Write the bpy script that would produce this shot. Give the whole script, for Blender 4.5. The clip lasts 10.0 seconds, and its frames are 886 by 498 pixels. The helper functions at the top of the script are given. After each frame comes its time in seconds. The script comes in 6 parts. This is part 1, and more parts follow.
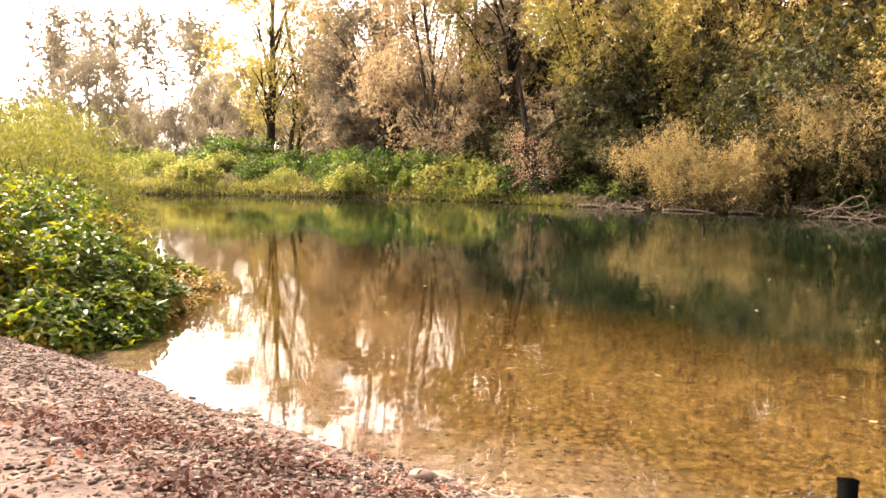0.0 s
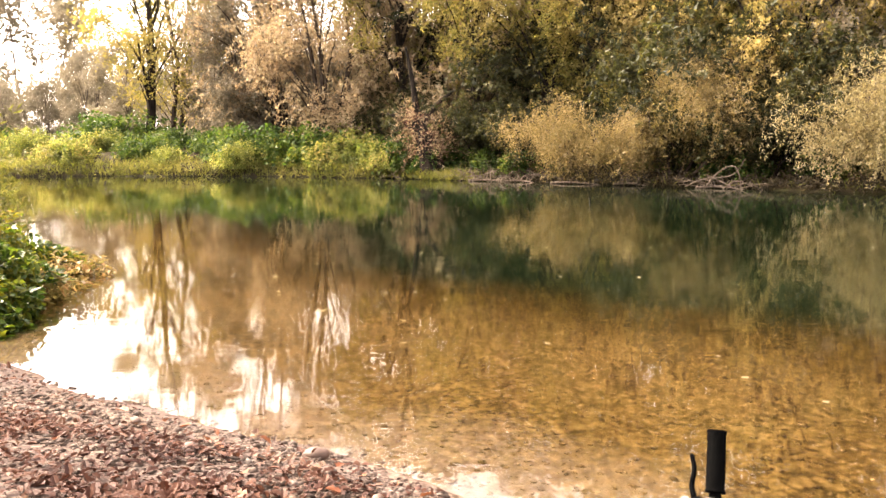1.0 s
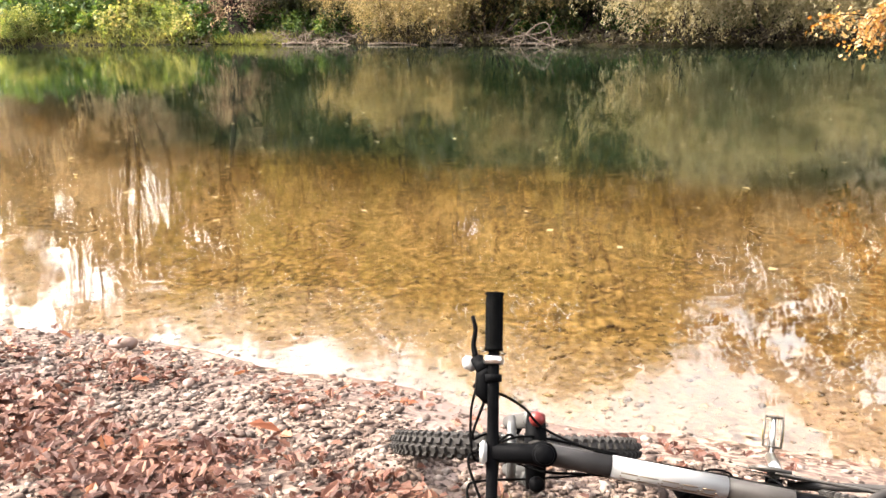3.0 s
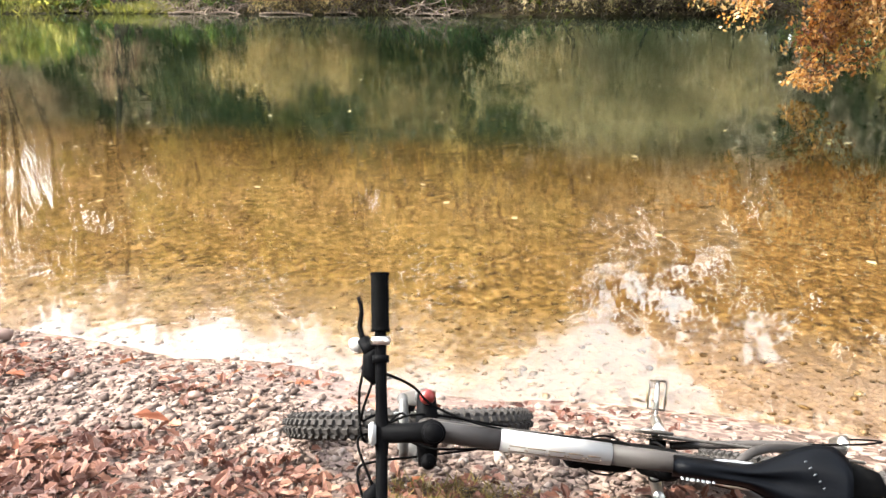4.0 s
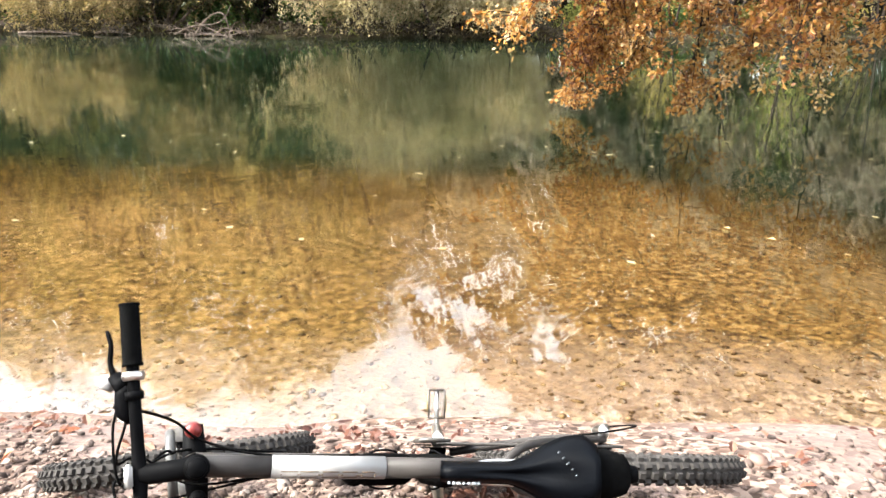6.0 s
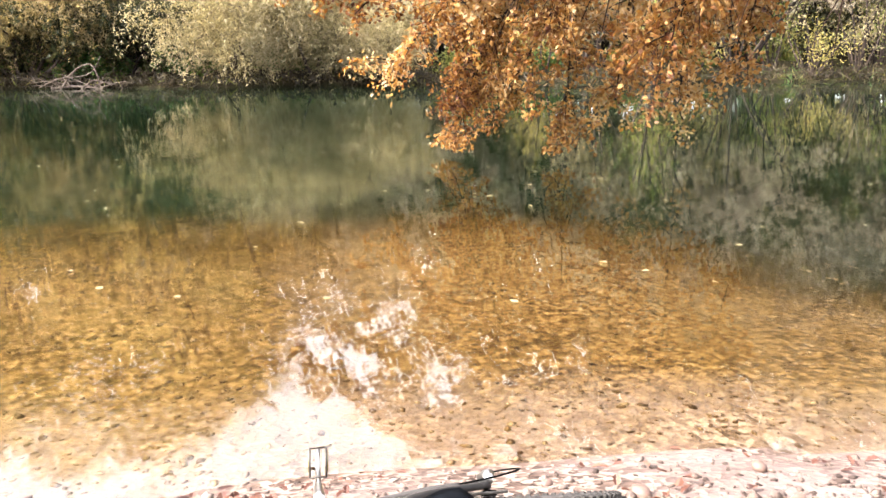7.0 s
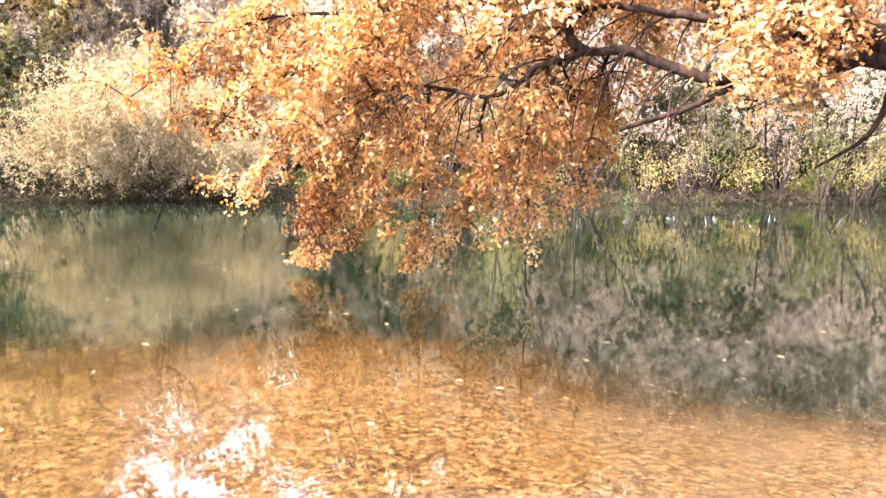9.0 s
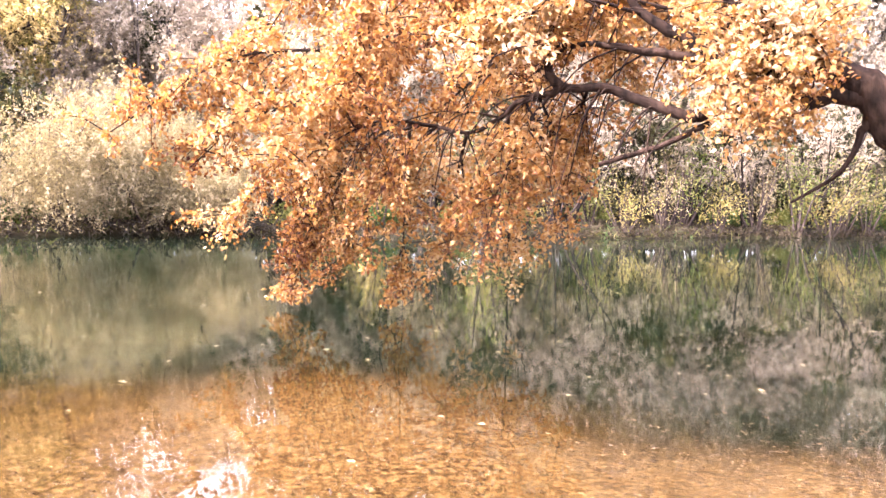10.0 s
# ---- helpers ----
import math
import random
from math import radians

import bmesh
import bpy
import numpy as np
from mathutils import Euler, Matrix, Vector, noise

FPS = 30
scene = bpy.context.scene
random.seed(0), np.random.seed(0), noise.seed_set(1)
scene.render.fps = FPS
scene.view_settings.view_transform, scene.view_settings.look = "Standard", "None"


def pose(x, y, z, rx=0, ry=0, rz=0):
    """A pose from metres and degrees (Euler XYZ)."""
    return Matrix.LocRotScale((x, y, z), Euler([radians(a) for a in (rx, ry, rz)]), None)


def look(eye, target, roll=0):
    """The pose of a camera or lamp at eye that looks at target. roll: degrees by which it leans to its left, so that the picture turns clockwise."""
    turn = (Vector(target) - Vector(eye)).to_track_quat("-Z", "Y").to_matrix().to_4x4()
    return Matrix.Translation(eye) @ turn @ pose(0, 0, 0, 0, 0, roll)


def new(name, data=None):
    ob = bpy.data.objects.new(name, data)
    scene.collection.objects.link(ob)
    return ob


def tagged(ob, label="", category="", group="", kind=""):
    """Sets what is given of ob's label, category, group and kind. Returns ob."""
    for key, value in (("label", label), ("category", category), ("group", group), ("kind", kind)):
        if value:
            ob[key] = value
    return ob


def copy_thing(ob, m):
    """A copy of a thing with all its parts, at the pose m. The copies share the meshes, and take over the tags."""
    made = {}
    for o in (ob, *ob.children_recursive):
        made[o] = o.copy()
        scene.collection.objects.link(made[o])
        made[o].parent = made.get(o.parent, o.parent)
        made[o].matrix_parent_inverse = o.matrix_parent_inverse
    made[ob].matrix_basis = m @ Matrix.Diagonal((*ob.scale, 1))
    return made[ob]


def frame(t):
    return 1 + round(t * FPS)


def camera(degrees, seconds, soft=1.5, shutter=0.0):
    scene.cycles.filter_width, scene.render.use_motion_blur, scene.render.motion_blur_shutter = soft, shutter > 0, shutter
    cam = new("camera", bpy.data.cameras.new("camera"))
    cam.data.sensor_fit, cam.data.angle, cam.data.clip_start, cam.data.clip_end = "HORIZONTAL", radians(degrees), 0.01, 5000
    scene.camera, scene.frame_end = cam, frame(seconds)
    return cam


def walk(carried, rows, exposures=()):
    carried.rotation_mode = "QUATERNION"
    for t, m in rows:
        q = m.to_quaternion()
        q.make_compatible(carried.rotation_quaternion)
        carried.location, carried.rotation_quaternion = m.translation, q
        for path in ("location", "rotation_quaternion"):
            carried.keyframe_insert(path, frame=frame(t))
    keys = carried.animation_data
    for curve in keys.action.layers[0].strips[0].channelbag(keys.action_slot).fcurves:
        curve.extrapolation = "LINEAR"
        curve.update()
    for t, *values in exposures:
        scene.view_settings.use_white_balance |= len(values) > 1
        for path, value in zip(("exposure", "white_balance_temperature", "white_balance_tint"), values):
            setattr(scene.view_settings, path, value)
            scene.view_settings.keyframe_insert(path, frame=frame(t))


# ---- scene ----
cam = camera(57.58, 10.0)
PATH = [
    (0.0, pose(0.090, 0.079, 1.475, 84.198, -0.402, 0.811)),
    (0.5, pose(0.101, 0.084, 1.471, 83.409, 0.032, -2.373)),
    (1.0, pose(0.111, 0.085, 1.468, 82.517, 0.276, -6.832)),
    (1.5, pose(0.132, 0.083, 1.470, 80.030, 0.533, -11.283)),
    (2.0, pose(0.156, 0.084, 1.475, 77.259, 0.703, -15.193)),
    (2.5, pose(0.186, 0.090, 1.479, 75.298, 0.793, -18.182)),
    (2.7, pose(0.198, 0.095, 1.479, 74.197, 1.026, -18.631)),
    (3.8, pose(0.250, 0.111, 1.486, 70.742, 0.945, -24.389)),
    (4.0, pose(0.257, 0.110, 1.487, 70.678, 0.660, -26.522)),
    (4.5, pose(0.271, 0.102, 1.483, 70.777, 0.395, -30.358)),
    (5.0, pose(0.284, 0.095, 1.478, 70.962, 0.062, -34.140)),
    (5.5, pose(0.305, 0.089, 1.475, 71.128, -0.465, -37.342)),
    (5.7, pose(0.313, 0.081, 1.476, 71.286, -0.630, -38.702)),
    (6.8, pose(0.369, 0.068, 1.482, 74.945, 0.160, -47.524)),
    (7.0, pose(0.382, 0.062, 1.484, 75.232, 0.145, -49.188)),
    (7.5, pose(0.401, 0.057, 1.489, 76.664, -0.598, -54.122)),
    (8.0, pose(0.399, 0.058, 1.504, 78.049, -1.107, -57.267)),
    (8.5, pose(0.393, 0.052, 1.515, 81.733, -1.359, -58.269)),
    (9.0, pose(0.389, 0.055, 1.515, 83.502, -1.379, -59.180)),
    (9.5, pose(0.388, 0.055, 1.516, 84.814, -1.388, -59.813)),
    (10.0, pose(0.389, 0.055, 1.519, 85.969, -1.358, -60.524)),
]
walk(cam, PATH, exposures=((0.0, 1.66, 8000, 19), (2.5, 2.02, 6850, 12), (5.5, 2.12, 6200, 6), (7.5, 2.38, 6250, 16), (9.0, 2.85, 6050, 30), (10.0, 2.85, 6000, 36)))


# ---- world, sun ----
SUN_AZ, SUN_EL = -58.0, 43.0          # degrees, clockwise from +y


def daylight():
    w = bpy.data.worlds.new("sky")
    scene.world = w
    w.use_nodes = True
    nt = w.node_tree
    bg = nt.nodes["Background"]
    sky = nt.nodes.new("ShaderNodeTexSky")
    sky.sky_type = "NISHITA"
    sky.sun_disc = False
    sky.sun_elevation, sky.sun_rotation = radians(SUN_EL), radians(SUN_AZ)
    sky.air_density, sky.dust_density, sky.ozone_density = 1.0, 5.0, 1.0
    haze = nt.nodes.new("ShaderNodeHueSaturation")       # thin white cloud over the blue
    haze.inputs["Saturation"].default_value, haze.inputs["Value"].default_value = 0.26, 3.6
    nt.links.new(sky.outputs["Color"], haze.inputs["Color"])
    nt.links.new(haze.outputs["Color"], bg.inputs["Color"])
    bg.inputs["Strength"].default_value = 0.15
    sun = bpy.data.lights.new("sun", "SUN")
    sun.energy, sun.angle, sun.color = 4.0, radians(0.6), (1.0, 0.9, 0.74)
    a, e = radians(SUN_AZ), radians(SUN_EL)
    ob = new("sun", sun)
    ob.matrix_world = look((100 * math.sin(a) * math.cos(e), 100 * math.cos(a) * math.cos(e), 100 * math.sin(e)), (0, 0, 0))


daylight()


# ---- materials ----
def material(name):
    m = bpy.data.materials.new(name)
    m.use_nodes = True
    nt = m.node_tree
    return m, nt, nt.nodes["Principled BSDF"], nt.nodes["Material Output"]


def node(nt, kind, **inputs):
    n = nt.nodes.new(kind)
    for k, v in inputs.items():
        n.inputs[k.replace("_", " ")].default_value = v
    return n


def ramp(nt, source, stops):
    r = nt.nodes.new("ShaderNodeValToRGB")
    els = r.color_ramp.elements
    while len(els) < len(stops):
        els.new(0.5)
    for el, (p, c) in zip(els, stops):
        el.position, el.color = p, (*c, 1)
    nt.links.new(source, r.inputs[0])
    return r.outputs["Color"]


def mixed(nt, fac, a, b, blend="MIX"):
    m = nt.nodes.new("ShaderNodeMix")
    m.data_type, m.blend_type = "RGBA", blend
    for sock, v in ((m.inputs["Factor"], fac), (m.inputs["A"], a), (m.inputs["B"], b)):
        if isinstance(v, (int, float)):
            sock.default_value = v
        elif isinstance(v, tuple):
            sock.default_value = (*v, 1)
        else:
            nt.links.new(v, sock)
    return m.outputs["Result"]


def coords(nt):
    return nt.nodes.new("ShaderNodeTexCoord").outputs["Object"]


def noise_of(nt, scale, detail=4.0, vector=None):
    n = node(nt, "ShaderNodeTexNoise", Scale=scale, Detail=detail)
    nt.links.new(vector or coords(nt), n.inputs["Vector"])
    return n.outputs["Fac"]


def bumped(nt, bsdf, height, strength, distance):
    b = node(nt, "ShaderNodeBump", Strength=strength, Distance=distance)
    nt.links.new(height, b.inputs["Height"])
    nt.links.new(b.outputs["Normal"], bsdf.inputs["Normal"])


def plain(name, colour, rough=0.5, metal=0.0, var=0.25, scale=30.0, bump=0.15, coat=0.0, spec=0.3):
    """A painted, rubber or metal surface with faint dirt and grain."""
    m, nt, b, _ = material(name)
    f = noise_of(nt, scale, 5)
    dark = tuple(c * (1 - var) for c in colour)
    lite = tuple(min(1, c * (1 + var * 0.6)) for c in colour)
    nt.links.new(ramp(nt, f, [(0.3, dark), (0.7, lite)]), b.inputs["Base Color"])
    b.inputs["Roughness"].default_value, b.inputs["Metallic"].default_value = rough, metal
    b.inputs["Coat Weight"].default_value = coat
    b.inputs["Specular IOR Level"].default_value = spec
    if bump:
        bumped(nt, b, noise_of(nt, scale * 6, 3), bump, 0.001)
    return m


def leafy(name, stops, translucent=0.6, rough=0.55, tint=(1.0, 1.0, 1.0), patch=0.5):
    """Foliage: each leaf takes its own colour from the ramp; drifts of colour over metres."""
    m, nt, b, out = material(name)
    geo = nt.nodes.new("ShaderNodeNewGeometry")
    f = noise_of(nt, patch, 2)
    add = nt.nodes.new("ShaderNodeMath")
    add.operation = "MULTIPLY_ADD"
    nt.links.new(geo.outputs["Random Per Island"], add.inputs[0])
    add.inputs[1].default_value = 0.6
    sub = nt.nodes.new("ShaderNodeMath")
    sub.operation = "MULTIPLY_ADD"
    nt.links.new(f, sub.inputs[0])
    sub.inputs[1].default_value, sub.inputs[2].default_value = 1.6, -0.6
    nt.links.new(sub.outputs[0], add.inputs[2])
    col = ramp(nt, add.outputs[0], stops)
    nt.links.new(col, b.inputs["Base Color"])
    b.inputs["Roughness"].default_value = rough
    b.inputs["Specular IOR Level"].default_value = 0.2
    t = nt.nodes.new("ShaderNodeBsdfTranslucent")
    warm = mixed(nt, 1.0, col, tint, "MULTIPLY")
    nt.links.new(warm, t.inputs["Color"])
    mix = nt.nodes.new("ShaderNodeMixShader")
    mix.inputs[0].default_value = translucent
    nt.links.new(b.outputs[0], mix.inputs[1])
    nt.links.new(t.outputs[0], mix.inputs[2])
    nt.links.new(mix.outputs[0], out.inputs["Surface"])
    return m


def bark(name, a, b_, scale=9.0):
    m, nt, b, _ = material(name)
    c = coords(nt)
    mp = node(nt, "ShaderNodeMapping", Scale=(1, 1, 0.2))
    nt.links.new(c, mp.inputs["Vector"])
    f = noise_of(nt, scale, 8, mp.outputs[0])
    nt.links.new(ramp(nt, f, [(0.3, a), (0.65, b_)]), b.inputs["Base Color"])
    b.inputs["Roughness"].default_value = 0.95
    b.inputs["Specular IOR Level"].default_value = 0.02
    bumped(nt, b, f, 0.8, 0.03)
    return m


def ground_material():
    """Gravel shore, silted river bed with the water's depth colour put in, grassy banks, by place and height."""
    m, nt, b, _ = material("river_ground")
    c = coords(nt)
    sep = nt.nodes.new("ShaderNodeSeparateXYZ")
    nt.links.new(c, sep.inputs[0])
    z = sep.outputs["Z"]
    vor = node(nt, "ShaderNodeTexVoronoi", Scale=38.0)
    nt.links.new(c, vor.inputs["Vector"])
    vor2 = node(nt, "ShaderNodeTexVoronoi", Scale=26.0, Randomness=1.0)
    nt.links.new(c, vor2.inputs["Vector"])
    grav = ramp(nt, vor.outputs["Color"], [(0.1, (0.018, 0.012, 0.0095)), (0.45, (0.06, 0.04, 0.031)), (0.8, (0.14, 0.105, 0.085))])
    sand = ramp(nt, noise_of(nt, 3.0, 6), [(0.3, (0.058, 0.0415, 0.036)), (0.7, (0.105, 0.078, 0.069))])
    shore = mixed(nt, ramp(nt, noise_of(nt, 1.2, 4), [(0.4, (0, 0, 0)), (0.62, (1, 1, 1))]), grav, sand)
    # under water: ochre gravel and silt; depth darkens it for light lost in water
    bed = ramp(nt, vor2.outputs["Color"], [(0.15, (0.014, 0.0075, 0.0027)), (0.5, (0.045, 0.0255, 0.0084)), (0.85, (0.088, 0.054, 0.021))])
    bed = mixed(nt, 1.0, bed, ramp(nt, vor2.outputs["Distance"], [(0.4, (1, 1, 1)), (0.8, (0.45, 0.42, 0.38))]), "MULTIPLY")
    bed = mixed(nt, ramp(nt, noise_of(nt, 1.6, 5), [(0.4, (0, 0, 0)), (0.8, (0.45, 0.45, 0.45))]), bed, (0.048, 0.028, 0.0092))
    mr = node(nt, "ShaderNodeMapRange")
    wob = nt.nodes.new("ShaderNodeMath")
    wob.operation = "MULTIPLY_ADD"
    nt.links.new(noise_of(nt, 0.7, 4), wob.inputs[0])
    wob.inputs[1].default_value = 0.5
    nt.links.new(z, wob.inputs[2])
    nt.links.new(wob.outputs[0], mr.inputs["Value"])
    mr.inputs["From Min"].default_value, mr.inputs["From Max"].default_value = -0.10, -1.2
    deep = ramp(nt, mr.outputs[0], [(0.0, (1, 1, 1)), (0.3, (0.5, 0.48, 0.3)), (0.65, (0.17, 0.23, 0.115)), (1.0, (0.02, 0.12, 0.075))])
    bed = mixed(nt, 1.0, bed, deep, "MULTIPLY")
    # deepest parts: the dark green of deep water, coloured onto the bed
    depth_green = ramp(nt, noise_of(nt, 0.9, 4), [(0.35, (0.0007, 0.0028, 0.0009)), (0.7, (0.0022, 0.005, 0.0015))])
    bed = mixed(nt, ramp(nt, mr.outputs[0], [(0.5, (0, 0, 0)), (0.95, (1, 1, 1))]), bed, depth_green)
    edge = node(nt, "ShaderNodeMapRange")
    nt.links.new(z, edge.inputs["Value"])
    edge.inputs["From Min"].default_value, edge.inputs["From Max"].default_value = -0.09, 0.02
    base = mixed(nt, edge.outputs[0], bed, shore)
    # banks beyond the shore: earth and grass
    dot = nt.nodes.new("ShaderNodeVectorMath")
    dot.operation = "DOT_PRODUCT"
    nt.links.new(c, dot.inputs[0])
    dot.inputs[1].default_value = (NV[0], NV[1], 0)
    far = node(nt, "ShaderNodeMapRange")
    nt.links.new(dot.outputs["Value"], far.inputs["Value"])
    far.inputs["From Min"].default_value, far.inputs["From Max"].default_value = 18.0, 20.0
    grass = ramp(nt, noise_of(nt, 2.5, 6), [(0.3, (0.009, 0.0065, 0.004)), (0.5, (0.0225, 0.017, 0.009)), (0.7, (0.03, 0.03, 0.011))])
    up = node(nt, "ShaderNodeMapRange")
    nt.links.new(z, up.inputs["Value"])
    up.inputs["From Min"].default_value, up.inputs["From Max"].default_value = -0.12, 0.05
    # below the water line the far bank takes the same dark depth colour
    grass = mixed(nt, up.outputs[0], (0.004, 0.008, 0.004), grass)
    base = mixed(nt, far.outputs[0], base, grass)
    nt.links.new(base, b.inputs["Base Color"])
    b.inputs["Roughness"].default_value = 0.9
    b.inputs["Specular IOR Level"].default_value = 0.03
    bumped(nt, b, vor.outputs["Distance"], 0.5, 0.012)
    return m


def water_material():
    m, nt, b, _ = material("river_water")
    b.inputs["Base Color"].default_value = (0.93, 0.90, 0.72, 1)
    b.inputs["Roughness"].default_value = 0.028
    b.inputs["IOR"].default_value = 1.333
    b.inputs["Transmission Weight"].default_value = 1.0
    c = coords(nt)
    mp = node(nt, "ShaderNodeMapping", Rotation=(0, 0, radians(42)), Scale=(0.35, 1, 1))
    nt.links.new(c, mp.inputs["Vector"])
    swell = noise_of(nt, 4.2, 2, mp.outputs[0])
    fine = noise_of(nt, 13.0, 2, mp.outputs[0])
    calm = ramp(nt, noise_of(nt, 0.35, 2), [(0.4, (0.25, 0.25, 0.25)), (0.65, (1, 1, 1))])   # cat's paws
    gust = nt.nodes.new("ShaderNodeMath")
    gust.operation = "MULTIPLY"
    nt.links.new(fine, gust.inputs[0])
    nt.links.new(calm, gust.inputs[1])
    mix = nt.nodes.new("ShaderNodeMath")
    mix.operation = "MULTIPLY_ADD"
    nt.links.new(gust.outputs[0], mix.inputs[0])
    mix.inputs[1].default_value = 0.34
    nt.links.new(swell, mix.inputs[2])
    bumped(nt, b, mix.outputs[0], 1.0, 0.0013)
    return m


def stone_material(name, stops):
    m, nt, b, _ = material(name)
    geo = nt.nodes.new("ShaderNodeNewGeometry")
    col = ramp(nt, geo.outputs["Random Per Island"], stops)
    col = mixed(nt, 0.5, col, ramp(nt, noise_of(nt, 90, 4), [(0.3, (0.55, 0.5, 0.45)), (0.7, (1, 1, 1))]), "MULTIPLY")
    nt.links.new(col, b.inputs["Base Color"])
    b.inputs["Roughness"].default_value = 0.8
    b.inputs["Specular IOR Level"].default_value = 0.08
    bumped(nt, b, noise_of(nt, 240, 3), 0.3, 0.002)
    return m


# ---- plan of the river: u runs along the near shore, n across to the far bank ----
SV, NV = Vector((0.743, -0.669)), Vector((0.669, 0.743))


def at(u, n, z=0.0):
    return Vector((u * SV.x + n * NV.x, u * SV.y + n * NV.y, z))


def near_shore(u):
    n = 2.81 + 0.04 * math.sin(u * 1.9) + 0.03 * math.sin(u * 4.7 + 1) - 0.03 * min(max(-1.5 - u, 0), 5)
    if u < -7.0:
        n += min((-7.0 - u) * 0.9, 1.6) + max(0.0, -u - 8.8) * 0.36
    if u > 6.0:
        n += min((u - 6.0) * 0.95, 3.0)
    return n


def far_shore(u):
    n = 26.2 + 0.35 * math.sin(u * 0.33) + 0.2 * math.sin(u * 0.9 + 2)
    if -34 < u < -14:
        n += 0.4 * math.sin((u + 34) / 20 * math.pi)
    if u < -26:
        n -= min((-26 - u) * 0.5, 6.5)
    return n


def height(u, n):
    a, b = near_shore(u), far_shore(u)
    if b - 0.5 < a:
        b = a + 0.5
    k = noise.noise((u * 0.8, n * 0.8, 0.0))
    if n < a:
        d = a - n
        h = 0.4 * min(d, 0.4) + 0.2 * min(max(d - 0.4, 0), 1.1) + 0.04 * min(max(d - 1.5, 0), 20)
        return h + 0.025 * k * min(d, 1) + 0.008 * noise.noise((u * 7, n * 7, 3))
    if n > b:
        d = n - b
        return (0.9 if u < -22 else 0.35) * min(d, 0.45) + 0.12 * min(max(d - 0.6, 0), 8) + 0.15 * k * min(d, 1) + 0.01 * min(d, 300)
    d, e = n - a, b - n
    depth = min(0.07 * d + 0.022 * d * d, 1.9)
    depth += 0.13 * min(max(u - 2.0, 0), 5) * min(d, 2.5)
    depth = min(depth, 0.5 * e + 0.02)
    return -depth + 0.03 * k * min(d, 1)


def height_xy(x, y):
    return height(x * SV.x + y * SV.y, x * NV.x + y * NV.y)


# ---- building helpers ----
def link_mesh(name, verts, faces, mat, parent=None, smooth=False, label=""):
    """One mesh from numpy arrays: verts (N,3), faces (M,k)."""
    me = bpy.data.meshes.new(name)
    verts, faces = np.asarray(verts, np.float32), np.asarray(faces, np.int32)
    k = faces.shape[1]
    me.vertices.add(len(verts))
    me.vertices.foreach_set("co", verts.ravel())
    me.loops.add(faces.size)
    me.loops.foreach_set("vertex_index", faces.ravel())
    me.polygons.add(len(faces))
    me.polygons.foreach_set("loop_start", np.arange(0, faces.size, k, dtype=np.int32))
    me.polygons.foreach_set("use_smooth", np.full(len(faces), smooth))
    me.update(calc_edges=True)
    me.materials.append(mat)
    ob = new(name, me)
    ob.parent = parent
    if label:
        ob["label"] = label
    return ob


def part(name, bm, mat, parent=None, label="", smooth=True):
    me = bpy.data.meshes.new(name)
    if smooth:
        for f in bm.faces:
            f.smooth = True
    bm.to_mesh(me)
    bm.free()
    me.materials.append(mat)
    ob = new(name, me)
    ob.parent = parent
    if label:
        ob["label"] = label
    return ob


def empty(name, m=None):
    ob = new(name)
    ob.empty_display_size = 0.1
    if m is not None:
        ob.matrix_basis = m
    return ob


def tube_arrays(lines, sides=6, bump=0.0, seed=0):
    """Tapered tubes: lines of (points, radii). Returns verts, quads."""
    rng = np.random.default_rng(seed)
    V, F, base = [], [], 0
    for pts, rad in lines:
        pts = np.asarray(pts, float)
        n = len(pts)
        tan = np.gradient(pts, axis=0)
        tan /= np.linalg.norm(tan, axis=1, keepdims=True) + 1e-9
        ref = np.array([0, 0, 1.0]) if abs(tan[0][2]) < 0.8 else np.array([1.0, 0, 0])
        for i in range(n):
            a = np.cross(tan[i], ref)
            a /= np.linalg.norm(a) + 1e-9
            b = np.cross(tan[i], a)
            ref = np.cross(a, tan[i])
            ang = np.linspace(0, 2 * np.pi, sides, endpoint=False)
            r = rad[i] * (1 + bump * rng.normal(size=sides))
            V.append(pts[i] + (np.cos(ang) * r)[:, None] * a + (np.sin(ang) * r)[:, None] * b)
        idx = np.arange(sides)
        for i in range(n - 1):
            o = base + i * sides
            F.append(np.stack([o + idx, o + (idx + 1) % sides, o + sides + (idx + 1) % sides, o + sides + idx], 1))
        base += n * sides
    return np.concatenate(V), np.concatenate(F)


def curve_points(ctrl, n):
    """A smooth line through control points (Catmull-Rom)."""
    c = [np.asarray(p, float) for p in ctrl]
    c = [2 * c[0] - c[1]] + c + [2 * c[-1] - c[-2]]
    out = []
    segs = len(c) - 3
    for i in range(n):
        s = i / (n - 1) * segs
        k = min(int(s), segs - 1)
        t = s - k
        p0, p1, p2, p3 = c[k:k + 4]
        out.append(0.5 * ((2 * p1) + (p2 - p0) * t + (2 * p0 - 5 * p1 + 4 * p2 - p3) * t * t + (3 * p1 - p0 - 3 * p2 + p3) * t ** 3))
    return np.array(out)


def unit(v):
    return v / (np.linalg.norm(v, axis=-1, keepdims=True) + 1e-9)


